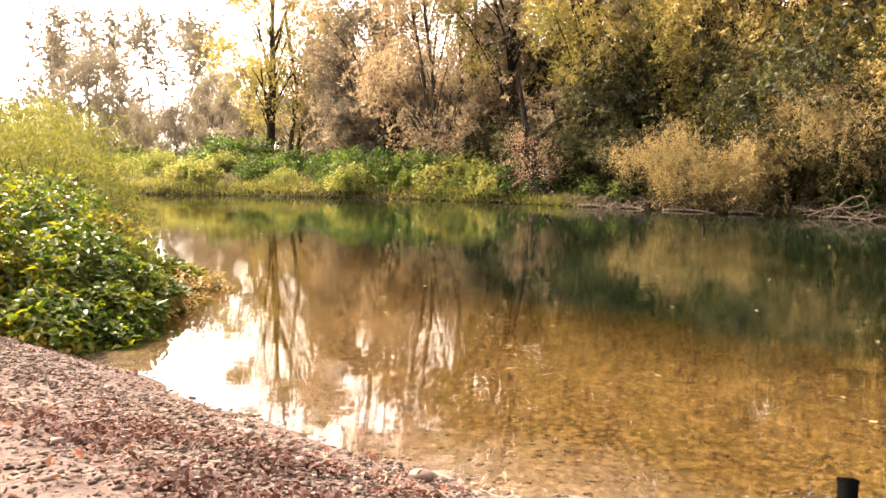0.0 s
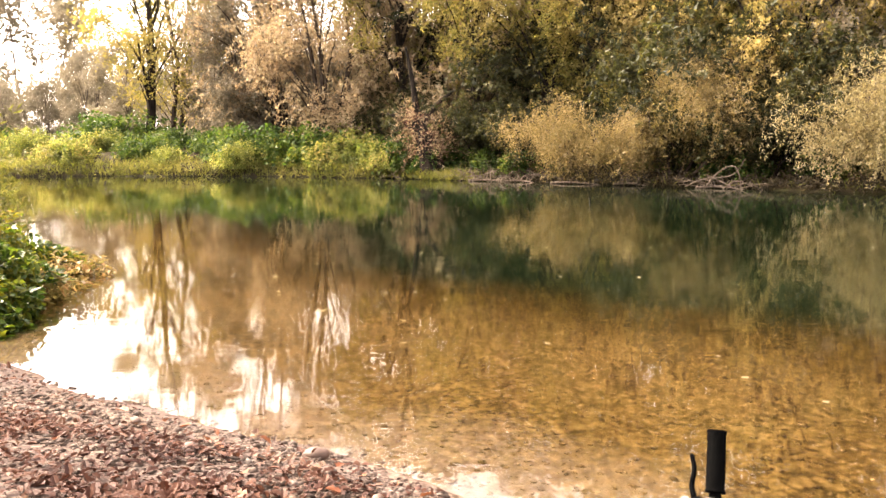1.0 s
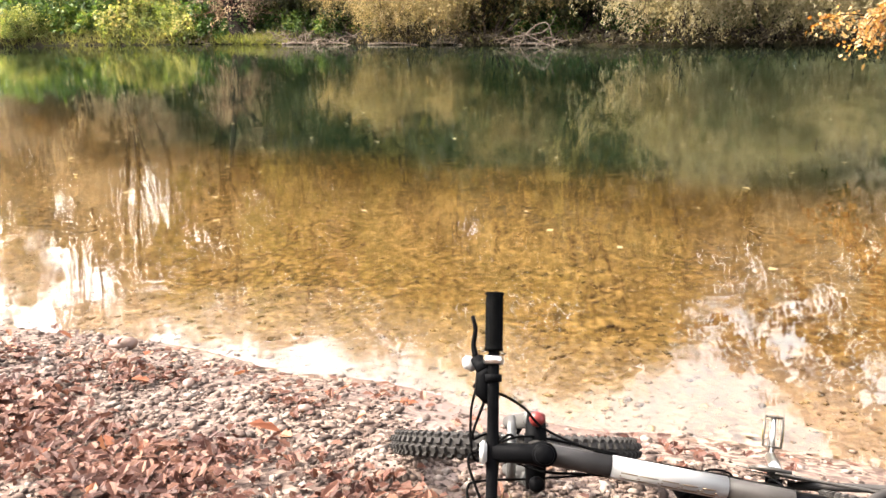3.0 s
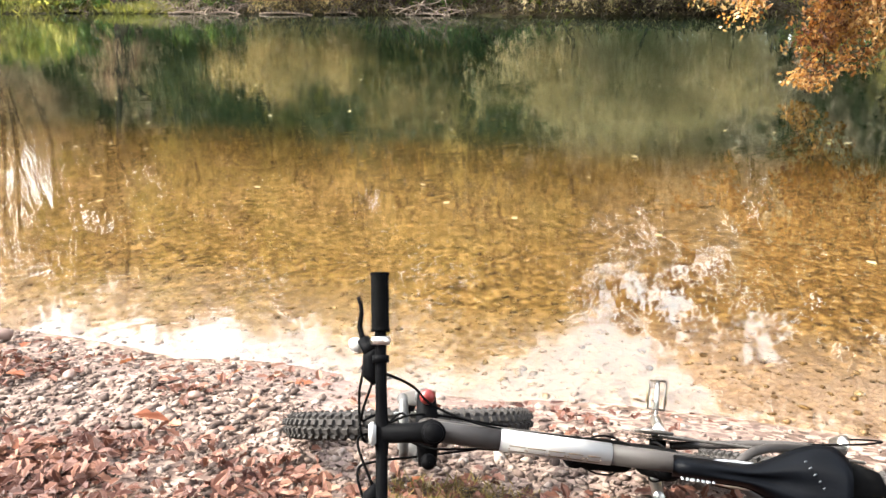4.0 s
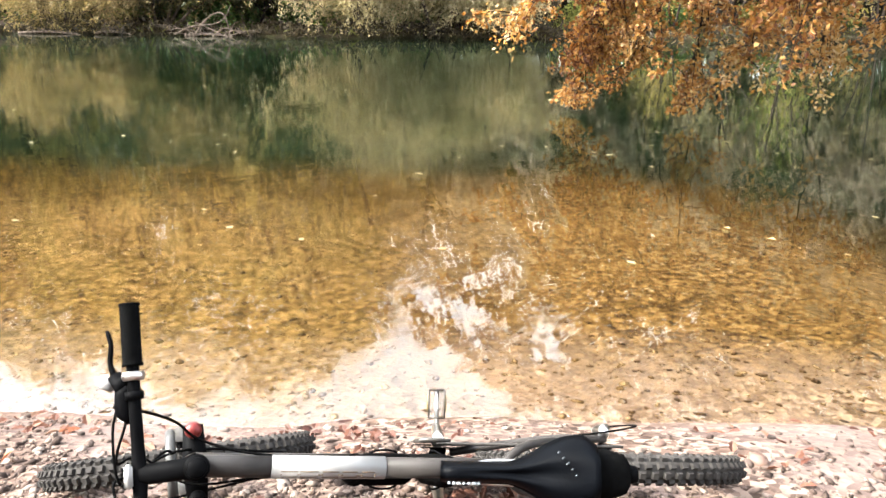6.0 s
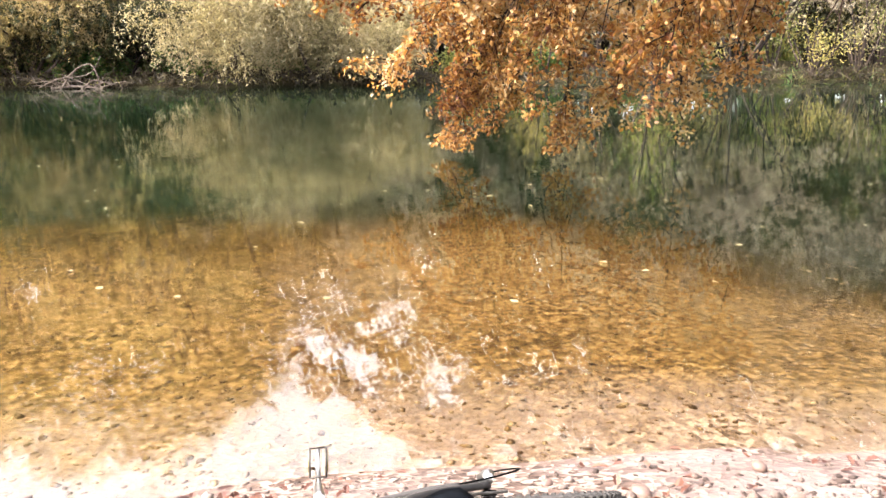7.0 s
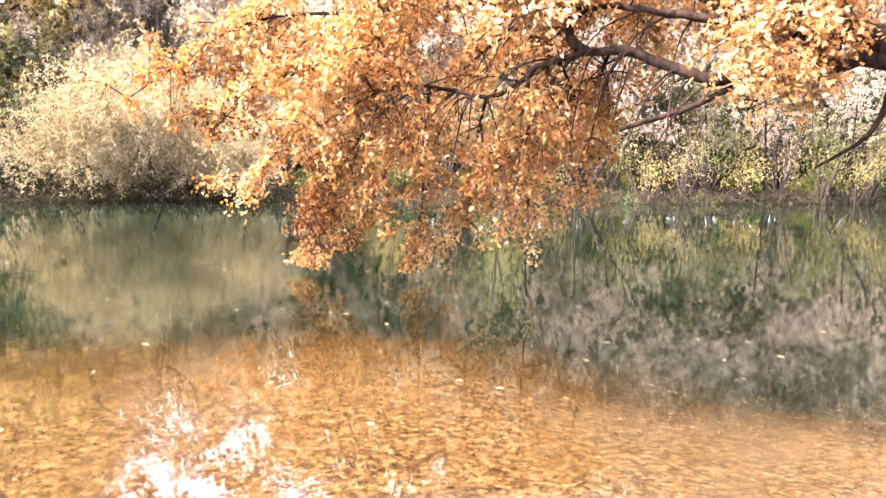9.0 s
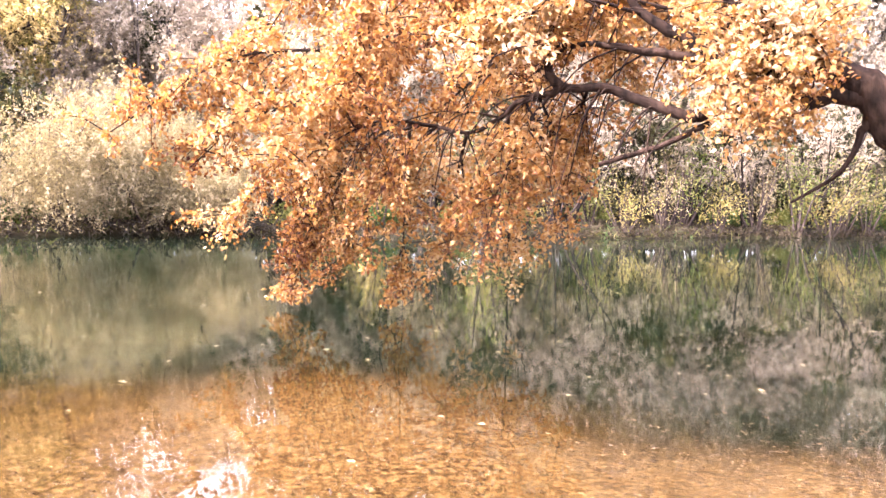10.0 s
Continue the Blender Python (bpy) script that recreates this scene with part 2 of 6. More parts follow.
def leaf_arrays(c, length, width, rng, droop=0.0, flat=0.0, outline=None):
    """Leaves at points c, each bent along its midrib. outline: (along, across) pairs of one half, tip to stalk."""
    n = len(c)
    d = unit(rng.normal(size=(n, 3)) * [1, 1, 1 - 0.7 * flat] + [0, 0, -droop])
    s = unit(np.cross(d, rng.normal(size=(n, 3)) * [1 - flat, 1 - flat, 1] + [0, 0, flat * 2]))
    up = np.cross(s, d)
    L = length * rng.uniform(0.6, 1.25, (n, 1))
    W = width * rng.uniform(0.7, 1.25, (n, 1))
    if outline is None:
        fold = 0.18 * L
        v = np.stack([c, c + d * L * 0.45 + s * W * 0.5 + up * fold * 0.3, c + d * L - up * fold * 0.4, c + d * L * 0.45 - s * W * 0.5 + up * fold * 0.3], 1)
        return v.reshape(-1, 3), np.arange(n * 4).reshape(n, 4)
    k = len(outline)
    rows = []
    for along, across in outline:
        rows.append(c + d * L * along + s * W * across + up * (W * abs(across) * 0.35 - L * along * along * 0.25))
    for along, across in outline:
        rows.append(c + d * L * along - s * W * across + up * (W * abs(across) * 0.35 - L * along * along * 0.25))
    v = np.stack(rows, 1).reshape(-1, 3)
    off = np.arange(n)[:, None] * 2 * k
    f = np.concatenate([off + np.arange(k)[None], off + (k + np.arange(k))[None, ::-1]])
    return v, f


def small_leaves(c, length, width, rng, droop=0.0):
    """Fine far-off leaves, one pointed blade each."""
    n = len(c)
    d = unit(rng.normal(size=(n, 3)) + [0, 0, -droop])
    s = unit(np.cross(d, rng.normal(size=(n, 3)))) * width * 0.5 * rng.uniform(0.7, 1.25, (n, 1))
    v = np.stack([c - s, c + s, c + d * length * rng.uniform(0.6, 1.25, (n, 1))], 1)
    return v.reshape(-1, 3), np.arange(n * 3).reshape(n, 3)


OAK_LEAF = ((1.0, 0.0), (0.84, 0.22), (0.66, 0.4), (0.5, 0.26), (0.36, 0.44), (0.0, 0.04))
BROAD_LEAF = ((1.0, 0.0), (0.62, 0.36), (0.25, 0.42), (0.0, 0.0))


def grow(rng, start, way, length, radius, depth, spread, droop, out, up=0.25):
    """Branching limbs. Appends (points, radii, depth)."""
    n = 7 if depth < 2 else 5
    p, d = np.array(start, float), unit(np.array(way, float))
    pts, rad = [p.copy()], [radius]
    for i in range(n):
        lift = up if depth == 0 else (up * 0.6 if depth == 1 else -droop)
        d = unit(d + rng.normal(size=3) * 0.17 + np.array([0, 0, lift * 0.35]))
        p = p + d * length / n
        pts.append(p.copy())
        rad.append(radius * (1 - 0.62 * (i + 1) / n))
    out.append((np.array(pts), np.array(rad), depth))
    if depth >= 3:
        return
    kids = (5, 5, 4)[depth]
    for j in range(kids):
        f = rng.uniform(0.3, 1.0) if j else 1.0
        k = min(int(f * n), n)
        a = rng.uniform(0, 2 * np.pi)
        side = np.array([math.cos(a), math.sin(a), rng.uniform(-0.2, 0.5)])
        grow(rng, pts[k], unit(d * 0.55 + side * spread), length * rng.uniform(0.45, 0.68), max(rad[k] * 0.62, 0.008), depth + 1, spread, droop, out, up)


def make_tree(name, seed, tall, stems, leaves, leaf, mats, spread=0.75, droop=0.5, strand=0.8, girth=0.2, bare=0.25, lean=0.0, skirt=0):
    """A tree with trunk, limbs and a leafy crown, standing at the origin. leaf: (length, width)."""
    rng = np.random.default_rng(seed)
    root = empty(name)
    branches = []
    for s in range(stems):
        a = rng.uniform(0, 6.28)
        tilt = lean + (0.35 * rng.uniform(0.4, 1.0) if stems > 1 else 0.08)
        grow(rng, (0.12 * math.cos(a) * (stems > 1), 0.12 * math.sin(a) * (stems > 1), -0.25), (math.cos(a) * tilt, math.sin(a) * tilt, 1), tall * rng.uniform(0.5, 0.62), girth / stems ** 0.4, 0, spread, droop, branches)
    trunk = [(p, r) for p, r, d in branches if d == 0]
    for p, r in trunk:
        r[0] *= 1.35
    for p, r in trunk:
        v, f = tube_arrays([(p, r)], 9, 0.06, seed)
        link_mesh("trunk", v, f, mats[0], root, True)
    limbs = [(p, r) for p, r, d in branches if d == 1]
    for p, r in limbs:
        v, f = tube_arrays([(p, r)], 6, 0.05, seed)
        link_mesh("limb", v, f, mats[0], root, True)
    twigs = [(p, r) for p, r, d in branches if d >= 2]
    v, f = tube_arrays([(p[::2], r[::2]) for p, r in twigs], 3)
    tagged(link_mesh("twig_mass", v, f, mats[0], root, True), kind="stuff")
    ends = np.concatenate([p[1:] for p, r, d in branches if d >= 2])
    keep = ends[:, 2] > tall * bare
    if skirt:
        keep |= rng.random(len(ends)) < skirt
    ends = ends[keep]
    # sprays: leaves strung along short hanging shoots
    shoots = max(1, leaves // 14)
    o = ends[rng.integers(0, len(ends), shoots)] + rng.normal(size=(shoots, 3)) * 0.32
    w = unit(rng.normal(size=(shoots, 3)) + [0, 0, -droop * 1.6]) * strand * rng.uniform(0.4, 1.2, (shoots, 1))
    t = rng.random((shoots, 14, 1))
    c = (o[:, None] + w[:, None] * t + np.array([0, 0, -0.25 * droop * strand]) * t * t + rng.normal(size=(shoots, 14, 3)) * 0.045).reshape(-1, 3)
    c = c[c[:, 2] > 0.05]
    v, f = small_leaves(c, leaf[0], leaf[1], rng, droop * 0.8)
    tagged(link_mesh("crown", v, f, mats[1], root), kind="stuff")
    return root


def mound_points(rng, n, rx, ry, rz, rough=0.25):
    """Points in the outer shell of a lumpy heap that sits on z = 0."""
    a = rng.uniform(0, 2 * np.pi, n)
    e = np.arcsin(rng.random(n))
    d = np.stack([np.cos(a) * np.cos(e), np.sin(a) * np.cos(e), np.sin(e)], 1)
    ph = rng.uniform(0, 6.28, 6)
    lump = 1 + rough * (np.sin(3 * a + ph[0]) * np.cos(2 * e + ph[1]) + 0.6 * np.sin(7 * a + ph[2]) * np.sin(5 * e + ph[3]) + 0.4 * np.sin(13 * a + ph[4]))
    r = lump * (1 - 0.45 * rng.random(n) ** 2.2)
    return d * r[:, None] * [rx, ry, rz]


def make_shrub(name, seed, rx, ry, rz, n, leaf, mats, outline=None, rough=0.25, droop=0.3, flat=0.5, stems=9):
    """A bush: stems from the ground and a lumpy shell of leaves over them."""
    rng = np.random.default_rng(seed)
    root = empty(name)
    lines = []
    for i in range(stems):
        a, k = rng.uniform(0, 6.28), rng.uniform(0.3, 0.85)
        tip = np.array([math.cos(a) * rx * k, math.sin(a) * ry * k, rz * rng.uniform(0.5, 0.9)])
        base = tip * [0.25, 0.25, 0] + [0, 0, -0.1]
        mid = (base + tip) / 2 + [0, 0, rz * 0.15]
        lines.append((curve_points([base, mid, tip], 6), np.linspace(0.02, 0.005, 6)))
    v, f = tube_arrays(lines, 5)
    tagged(link_mesh("stem_mass", v, f, mats[0], root, True), kind="stuff")
    c = mound_points(rng, n, rx, ry, rz, rough)
    v, f = leaf_arrays(c, leaf[0], leaf[1], rng, droop, flat, outline)
    tagged(link_mesh("foliage", v, f, mats[1], root), kind="stuff")
    return root


def place(ob, u, n, turn=0.0, scale=1.0, sink=0.0, tilt=0.0, first=False):
    """Stand a thing, or a copy of it, on the ground."""
    p = at(u, n)
    m = pose(p.x, p.y, height(u, n) - sink, tilt, 0, turn) @ Matrix.Scale(scale, 4)
    if first:
        ob.matrix_basis = m
        return ob
    return copy_thing(ob, m)


def stones(name, seed, count, region, size, mat, squash=0.55, sunk=0.35):
    """Loose pebbles spread over the ground; one object."""
    rng = np.random.default_rng(seed)
    ico = np.array([(1, 0, 0), (0.3, 0.95, 0), (-0.8, 0.6, 0.1), (-0.8, -0.6, 0), (0.3, -0.95, 0.1), (0.15, 0.1, 0.9), (-0.1, 0, -0.9)])
    tri = np.array([(i, (i + 1) % 5, 5) for i in range(5)] + [((i + 1) % 5, i, 6) for i in range(5)])
    V = np.zeros((count, 7, 3))
    for i in range(count):
        u, n = region(rng)
        r = size[0] * (size[1] / size[0]) ** (rng.random() ** 2.2)
        s = ico * (1 + 0.16 * rng.normal(size=(7, 1))) * r * np.array([1.25, 0.85, squash]) * rng.uniform(0.8, 1.2, 3)
        a = rng.uniform(0, 6.28)
        rot = np.array([[math.cos(a), -math.sin(a), 0], [math.sin(a), math.cos(a), 0], [0.15 * rng.normal(), 0.15 * rng.normal(), 1]])
        p = at(u, n)
        V[i] = s @ rot.T + [p.x, p.y, height(u, n) + r * squash * (1 - 2 * sunk)]
    F = (tri[None] + 7 * np.arange(count)[:, None, None]).reshape(-1, 3)
    return link_mesh(name, V.reshape(-1, 3), F, mat, None, True)


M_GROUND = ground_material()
M_WATER = water_material()
M_BARK = bark("willow_bark", (0.0175, 0.013, 0.01), (0.06, 0.045, 0.035))
M_DARKBARK = bark("alder_bark", (0.006, 0.005, 0.004), (0.025, 0.019, 0.015), 9.0)
M_OAKBARK = bark("oak_bark", (0.005, 0.0038, 0.003), (0.026, 0.0165, 0.0115), 14.0)
M_DEADWOOD = bark("driftwood", (0.045, 0.0325, 0.025), (0.14, 0.11, 0.085), 12.0)
M_WILLOW = leafy("willow_leaves", [(0.0, (0.1035, 0.1109, 0.02587)), (0.4, (0.2072, 0.1848, 0.05544)), (0.7, (0.3102, 0.2508, 0.0887)), (1.0, (0.3841, 0.3181, 0.1478))], 0.6, tint=(1.0, 0.92, 0.6))
M_PALE = leafy("pale_willow_leaves", [(0.0, (0.1179, 0.09576, 0.04283)), (0.4, (0.2086, 0.1735, 0.09298)), (0.7, (0.2715, 0.2301, 0.1358)), (1.0, (0.3165, 0.2777, 0.1787))], 0.6, tint=(1.0, 0.92, 0.65))
M_GOLDEN = leafy("golden_willow_leaves", [(0.0, (0.07911, 0.0684, 0.02452)), (0.4, (0.1578, 0.1229, 0.05517)), (0.7, (0.2235, 0.1685, 0.08585)), (1.0, (0.27, 0.2101, 0.1346))], 0.6, tint=(1.0, 0.92, 0.6))
M_RUSSET = leafy("russet_willow_leaves", [(0.0, (0.1509, 0.1083, 0.07316)), (0.4, (0.2565, 0.1971, 0.1323)), (0.7, (0.3395, 0.2759, 0.1949)), (1.0, (0.3922, 0.3613, 0.2613))], 0.6, tint=(1.0, 0.88, 0.65))
# Haze and glare over the far trees, put into a paler leaf colour.
M_HAZY = leafy("haze_paled_leaves", [(0.0, (0.112, 0.09817, 0.06814)), (0.4, (0.168, 0.1453, 0.109)), (0.7, (0.2091, 0.1846, 0.1499)), (1.0, (0.2465, 0.2278, 0.1999))], 0.6, tint=(1.0, 0.93, 0.75))
M_OLIVE = leafy("olive_leaves", [(0.0, (0.1859, 0.1589, 0.0676)), (0.4, (0.338, 0.2772, 0.1217)), (0.7, (0.507, 0.3988, 0.1859)), (1.0, (0.676, 0.5408, 0.2704))], 0.6, tint=(1.0, 0.92, 0.6))
# Olive leaves made darker, the shade under the far trees in their colour.
M_SHADE = leafy("shade_darkened_leaves", [(0.0, (0.0135, 0.0162, 0.00675)), (0.45, (0.0324, 0.0351, 0.0135)), (0.8, (0.0675, 0.0621, 0.0243)), (1.0, (0.1148, 0.0945, 0.0405))], 0.5, tint=(1.0, 0.95, 0.5))
M_WHITISH = leafy("silver_willow_leaves", [(0.0, (0.1396, 0.1096, 0.06997)), (0.4, (0.2326, 0.1918, 0.1349)), (0.7, (0.2907, 0.2494, 0.1849)), (1.0, (0.3256, 0.2905, 0.23))], 0.55, tint=(1.0, 0.95, 0.8))
# Bark paled for the same haze.
M_HAZYBARK = bark("haze_paled_bark", (0.035, 0.028, 0.022), (0.1, 0.082, 0.066))
M_GREEN = leafy("green_leaves", [(0.0, (0.0162, 0.03683, 0.00972)), (0.45, (0.0405, 0.07366, 0.0162)), (0.8, (0.0891, 0.1205, 0.02592)), (1.0, (0.162, 0.1607, 0.03888))], 0.5, tint=(1.0, 1.0, 0.5))
M_VINE = leafy("vine_leaves", [(0.0, (0.05175, 0.07762, 0.0207)), (0.4, (0.1293, 0.1489, 0.0414)), (0.75, (0.2328, 0.22, 0.07762)), (1.0, (0.3235, 0.2587, 0.1293))], 0.6, tint=(1.0, 1.0, 0.5))
M_BRAMBLE = leafy("bramble_leaves", [(0.0, (0.017, 0.03825, 0.0085)), (0.35, (0.0425, 0.07225, 0.01488)), (0.6, (0.102, 0.1148, 0.02125)), (0.85, (0.1785, 0.153, 0.0255)), (1.0, (0.1913, 0.0935, 0.0255))], 0.55, 0.38, tint=(1.0, 1.0, 0.4), patch=1.1)
M_OAKLEAF = leafy("oak_leaves", [(0.0, (0.04565, 0.01398, 0.004724)), (0.25, (0.1328, 0.05283, 0.01338)), (0.5, (0.2325, 0.1204, 0.02993)), (0.75, (0.2905, 0.1865, 0.07874)), (1.0, (0.3652, 0.272, 0.1732))], 0.52, 0.5, tint=(1.0, 0.85, 0.5), patch=0.9)
M_GRASS = leafy("bank_grass", [(0.0, (0.0476, 0.0544, 0.0136)), (0.5, (0.0952, 0.0952, 0.02856)), (1.0, (0.1564, 0.136, 0.0578))], 0.6, tint=(1.0, 1.0, 0.5))
M_BRUSH = leafy("bank_brush", [(0.0, (0.012, 0.0096, 0.0054)), (0.5, (0.036, 0.0252, 0.0132)), (0.85, (0.066, 0.051, 0.024)), (1.0, (0.036, 0.06, 0.012))], 0.3)
M_DEADLEAF = leafy("fallen_leaves", [(0.0, (0.01804, 0.0054, 0.00357)), (0.4, (0.05084, 0.0171, 0.009817)), (0.75, (0.0943, 0.0405, 0.0241)), (1.0, (0.1476, 0.09, 0.06069))], 0.15, 0.7, patch=1.5)
M_PEBBLE = stone_material("pebbles", [(0.0, (0.01848, 0.0126, 0.01032)), (0.35, (0.0588, 0.04116, 0.03354)), (0.75, (0.1008, 0.07392, 0.0602)), (1.0, (0.1512, 0.1243, 0.1075))])
M_BEDSTONE = stone_material("bed_pebbles", [(0.0, (0.0105, 0.005625, 0.0024)), (0.3, (0.03, 0.0165, 0.006375)), (0.75, (0.07125, 0.042, 0.0165)), (1.0, (0.1275, 0.09, 0.04875))])


# ---- ground and water ----
def build_ground():
    def spaced(lo, hi, fine_lo, fine_hi, step, growth):
        xs = list(np.arange(fine_lo, fine_hi, step))
        for sign, edge, stop in ((1, fine_hi, hi), (-1, fine_lo, lo)):
            s, x = step, edge
            while sign * (stop - x) > 0:
                xs.append(x)
                s *= growth
                x += sign * s
            xs.append(stop)
        return np.array(sorted(set(np.round(xs, 4))))
    us = spaced(-1200, 1200, -9.0, 6.0, 0.09, 1.07)
    ns = spaced(-900, 1500, -1.0, 8.0, 0.09, 1.07)
    verts = np.array([[*at(u, n).xy, height(u, n)] for n in ns for u in us])
    w, h = len(us), len(ns)
    i = (np.arange(h - 1)[:, None] * w + np.arange(w - 1)[None]).ravel()
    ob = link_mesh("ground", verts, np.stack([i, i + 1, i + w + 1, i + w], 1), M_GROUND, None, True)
    tagged(ob, "gravel shore, ochre river bed and grassy far bank", "ground", kind="structure")
    q = [at(u, n, 0.0) for u, n in ((-400, -60), (300, -60), (300, 60), (-400, 60))]
    water = link_mesh("water", np.array([list(p) for p in q]), np.array([[0, 1, 2, 3]]), M_WATER)
    water.visible_shadow = False
    tagged(water, "calm clear river water with mirrored trees", "water", kind="structure")


build_ground()


# ---- trees of the far bank ----
def far_spot(az, n):
    """The place along the bank that lies in a compass direction from the shore, at a distance across the river."""
    return n * math.tan(radians(az - 42.0))


def crown_tree(name, seed, tall, wide, low, clumps, per, leaf, mats, stems=1, girth=0.3, lean=0.1, size=1.25, hang=0.5):
    """A broad tree: leaning stems, limbs that end in many leafy clumps of hanging sprays, with gaps between them."""
    rng = np.random.default_rng(seed)
    root = empty(name)
    lines = []
    for k in range(stems):
        a = k * 6.283 / stems + rng.uniform(0, 1.5)
        way = np.array([math.cos(a), math.sin(a), 0.0])
        foot = way * 0.3 * (stems > 1)
        top = way * (wide * 0.45 if stems > 1 else tall * lean) + [0, 0, tall * rng.uniform(0.78, 0.9)]
        bend = rng.normal(size=(2, 3)) * [0.35, 0.35, 0]
        p = curve_points([foot - [0, 0, 0.4], foot + way * wide * 0.06 + [0, 0, tall * 0.14], foot * 0.5 + top * 0.42 + bend[0], top * 0.72 + bend[1], top], 18)
        r = np.linspace(girth, girth * 0.16, 18) / stems ** 0.35
        r[:2] *= (1.5, 1.2)
        v, f = tube_arrays([(p, r)], 9, 0.06, seed + k)
        link_mesh("trunk", v, f, mats[0], root, True)
        lines.append(p)
    h = (np.arange(clumps) + rng.random(clumps)) / clumps
    a = rng.uniform(0, 6.283, clumps)
    reach = wide * np.sin(np.pi * (0.14 + 0.8 * h)) ** 0.7 * (0.35 + 0.65 * np.sqrt(rng.random(clumps)))
    cen = np.stack([np.cos(a) * reach, np.sin(a) * reach, low + (tall - low) * h], 1)
    mid = np.mean([p[9] for p in lines], axis=0) * [1, 1, 0]
    cen += mid * h[:, None]
    twigs = []
    for i, c in enumerate(cen):
        p = min(lines, key=lambda q: np.linalg.norm((q[9] - c)[:2]))
        k = max(3, min(15, int(18 * (c[2] * 0.72) / tall)))
        o = p[k]
        q = curve_points([o, (o + c) / 2 + [0, 0, 0.12 * np.linalg.norm(c - o)] + rng.normal(size=3) * 0.2, c], 8)
        r0 = girth * 0.3 * (1 - 0.5 * h[i])
        if i % 3 == 0:
            v, f = tube_arrays([(q, np.linspace(r0, 0.02, 8))], 6, 0.06, seed + i)
            link_mesh("limb", v, f, mats[0], root, True)
        else:
            twigs.append((q[::2], np.linspace(r0 * 0.6, 0.012, 4)))
        for j in range(5):
            e = c + rng.normal(size=3) * size * 0.75
            twigs.append((curve_points([c, (c + e) / 2 + [0, 0, 0.2], e], 3), (0.02, 0.012, 0.006)))
    v, f = tube_arrays(twigs, 3)
    tagged(link_mesh("twig_mass", v, f, mats[0], root, True), kind="stuff")
    shoots = clumps * per // 10
    i = rng.integers(0, clumps, shoots)
    big = size * rng.uniform(0.7, 1.25, clumps)
    o = cen[i] + rng.normal(size=(shoots, 3)) * big[i][:, None] * [0.6, 0.6, 0.5]
    out = unit((cen[i] - mid) * [1, 1, 0] + 1e-3)
    w = unit(rng.normal(size=(shoots, 3)) * 0.7 + out * 0.35 + [0, 0, -hang * 1.5]) * rng.uniform(0.35, 1.0, (shoots, 1))
    t = rng.random((shoots, 10, 1))
    c = (o[:, None] + w[:, None] * t + rng.normal(size=(shoots, 10, 3)) * 0.05).reshape(-1, 3)
    c = c[c[:, 2] > 0.1]
    v, f = small_leaves(c, leaf[0], leaf[1], rng, hang * 0.8)
    tagged(link_mesh("crown", v, f, mats[1], root), kind="stuff")
    return root


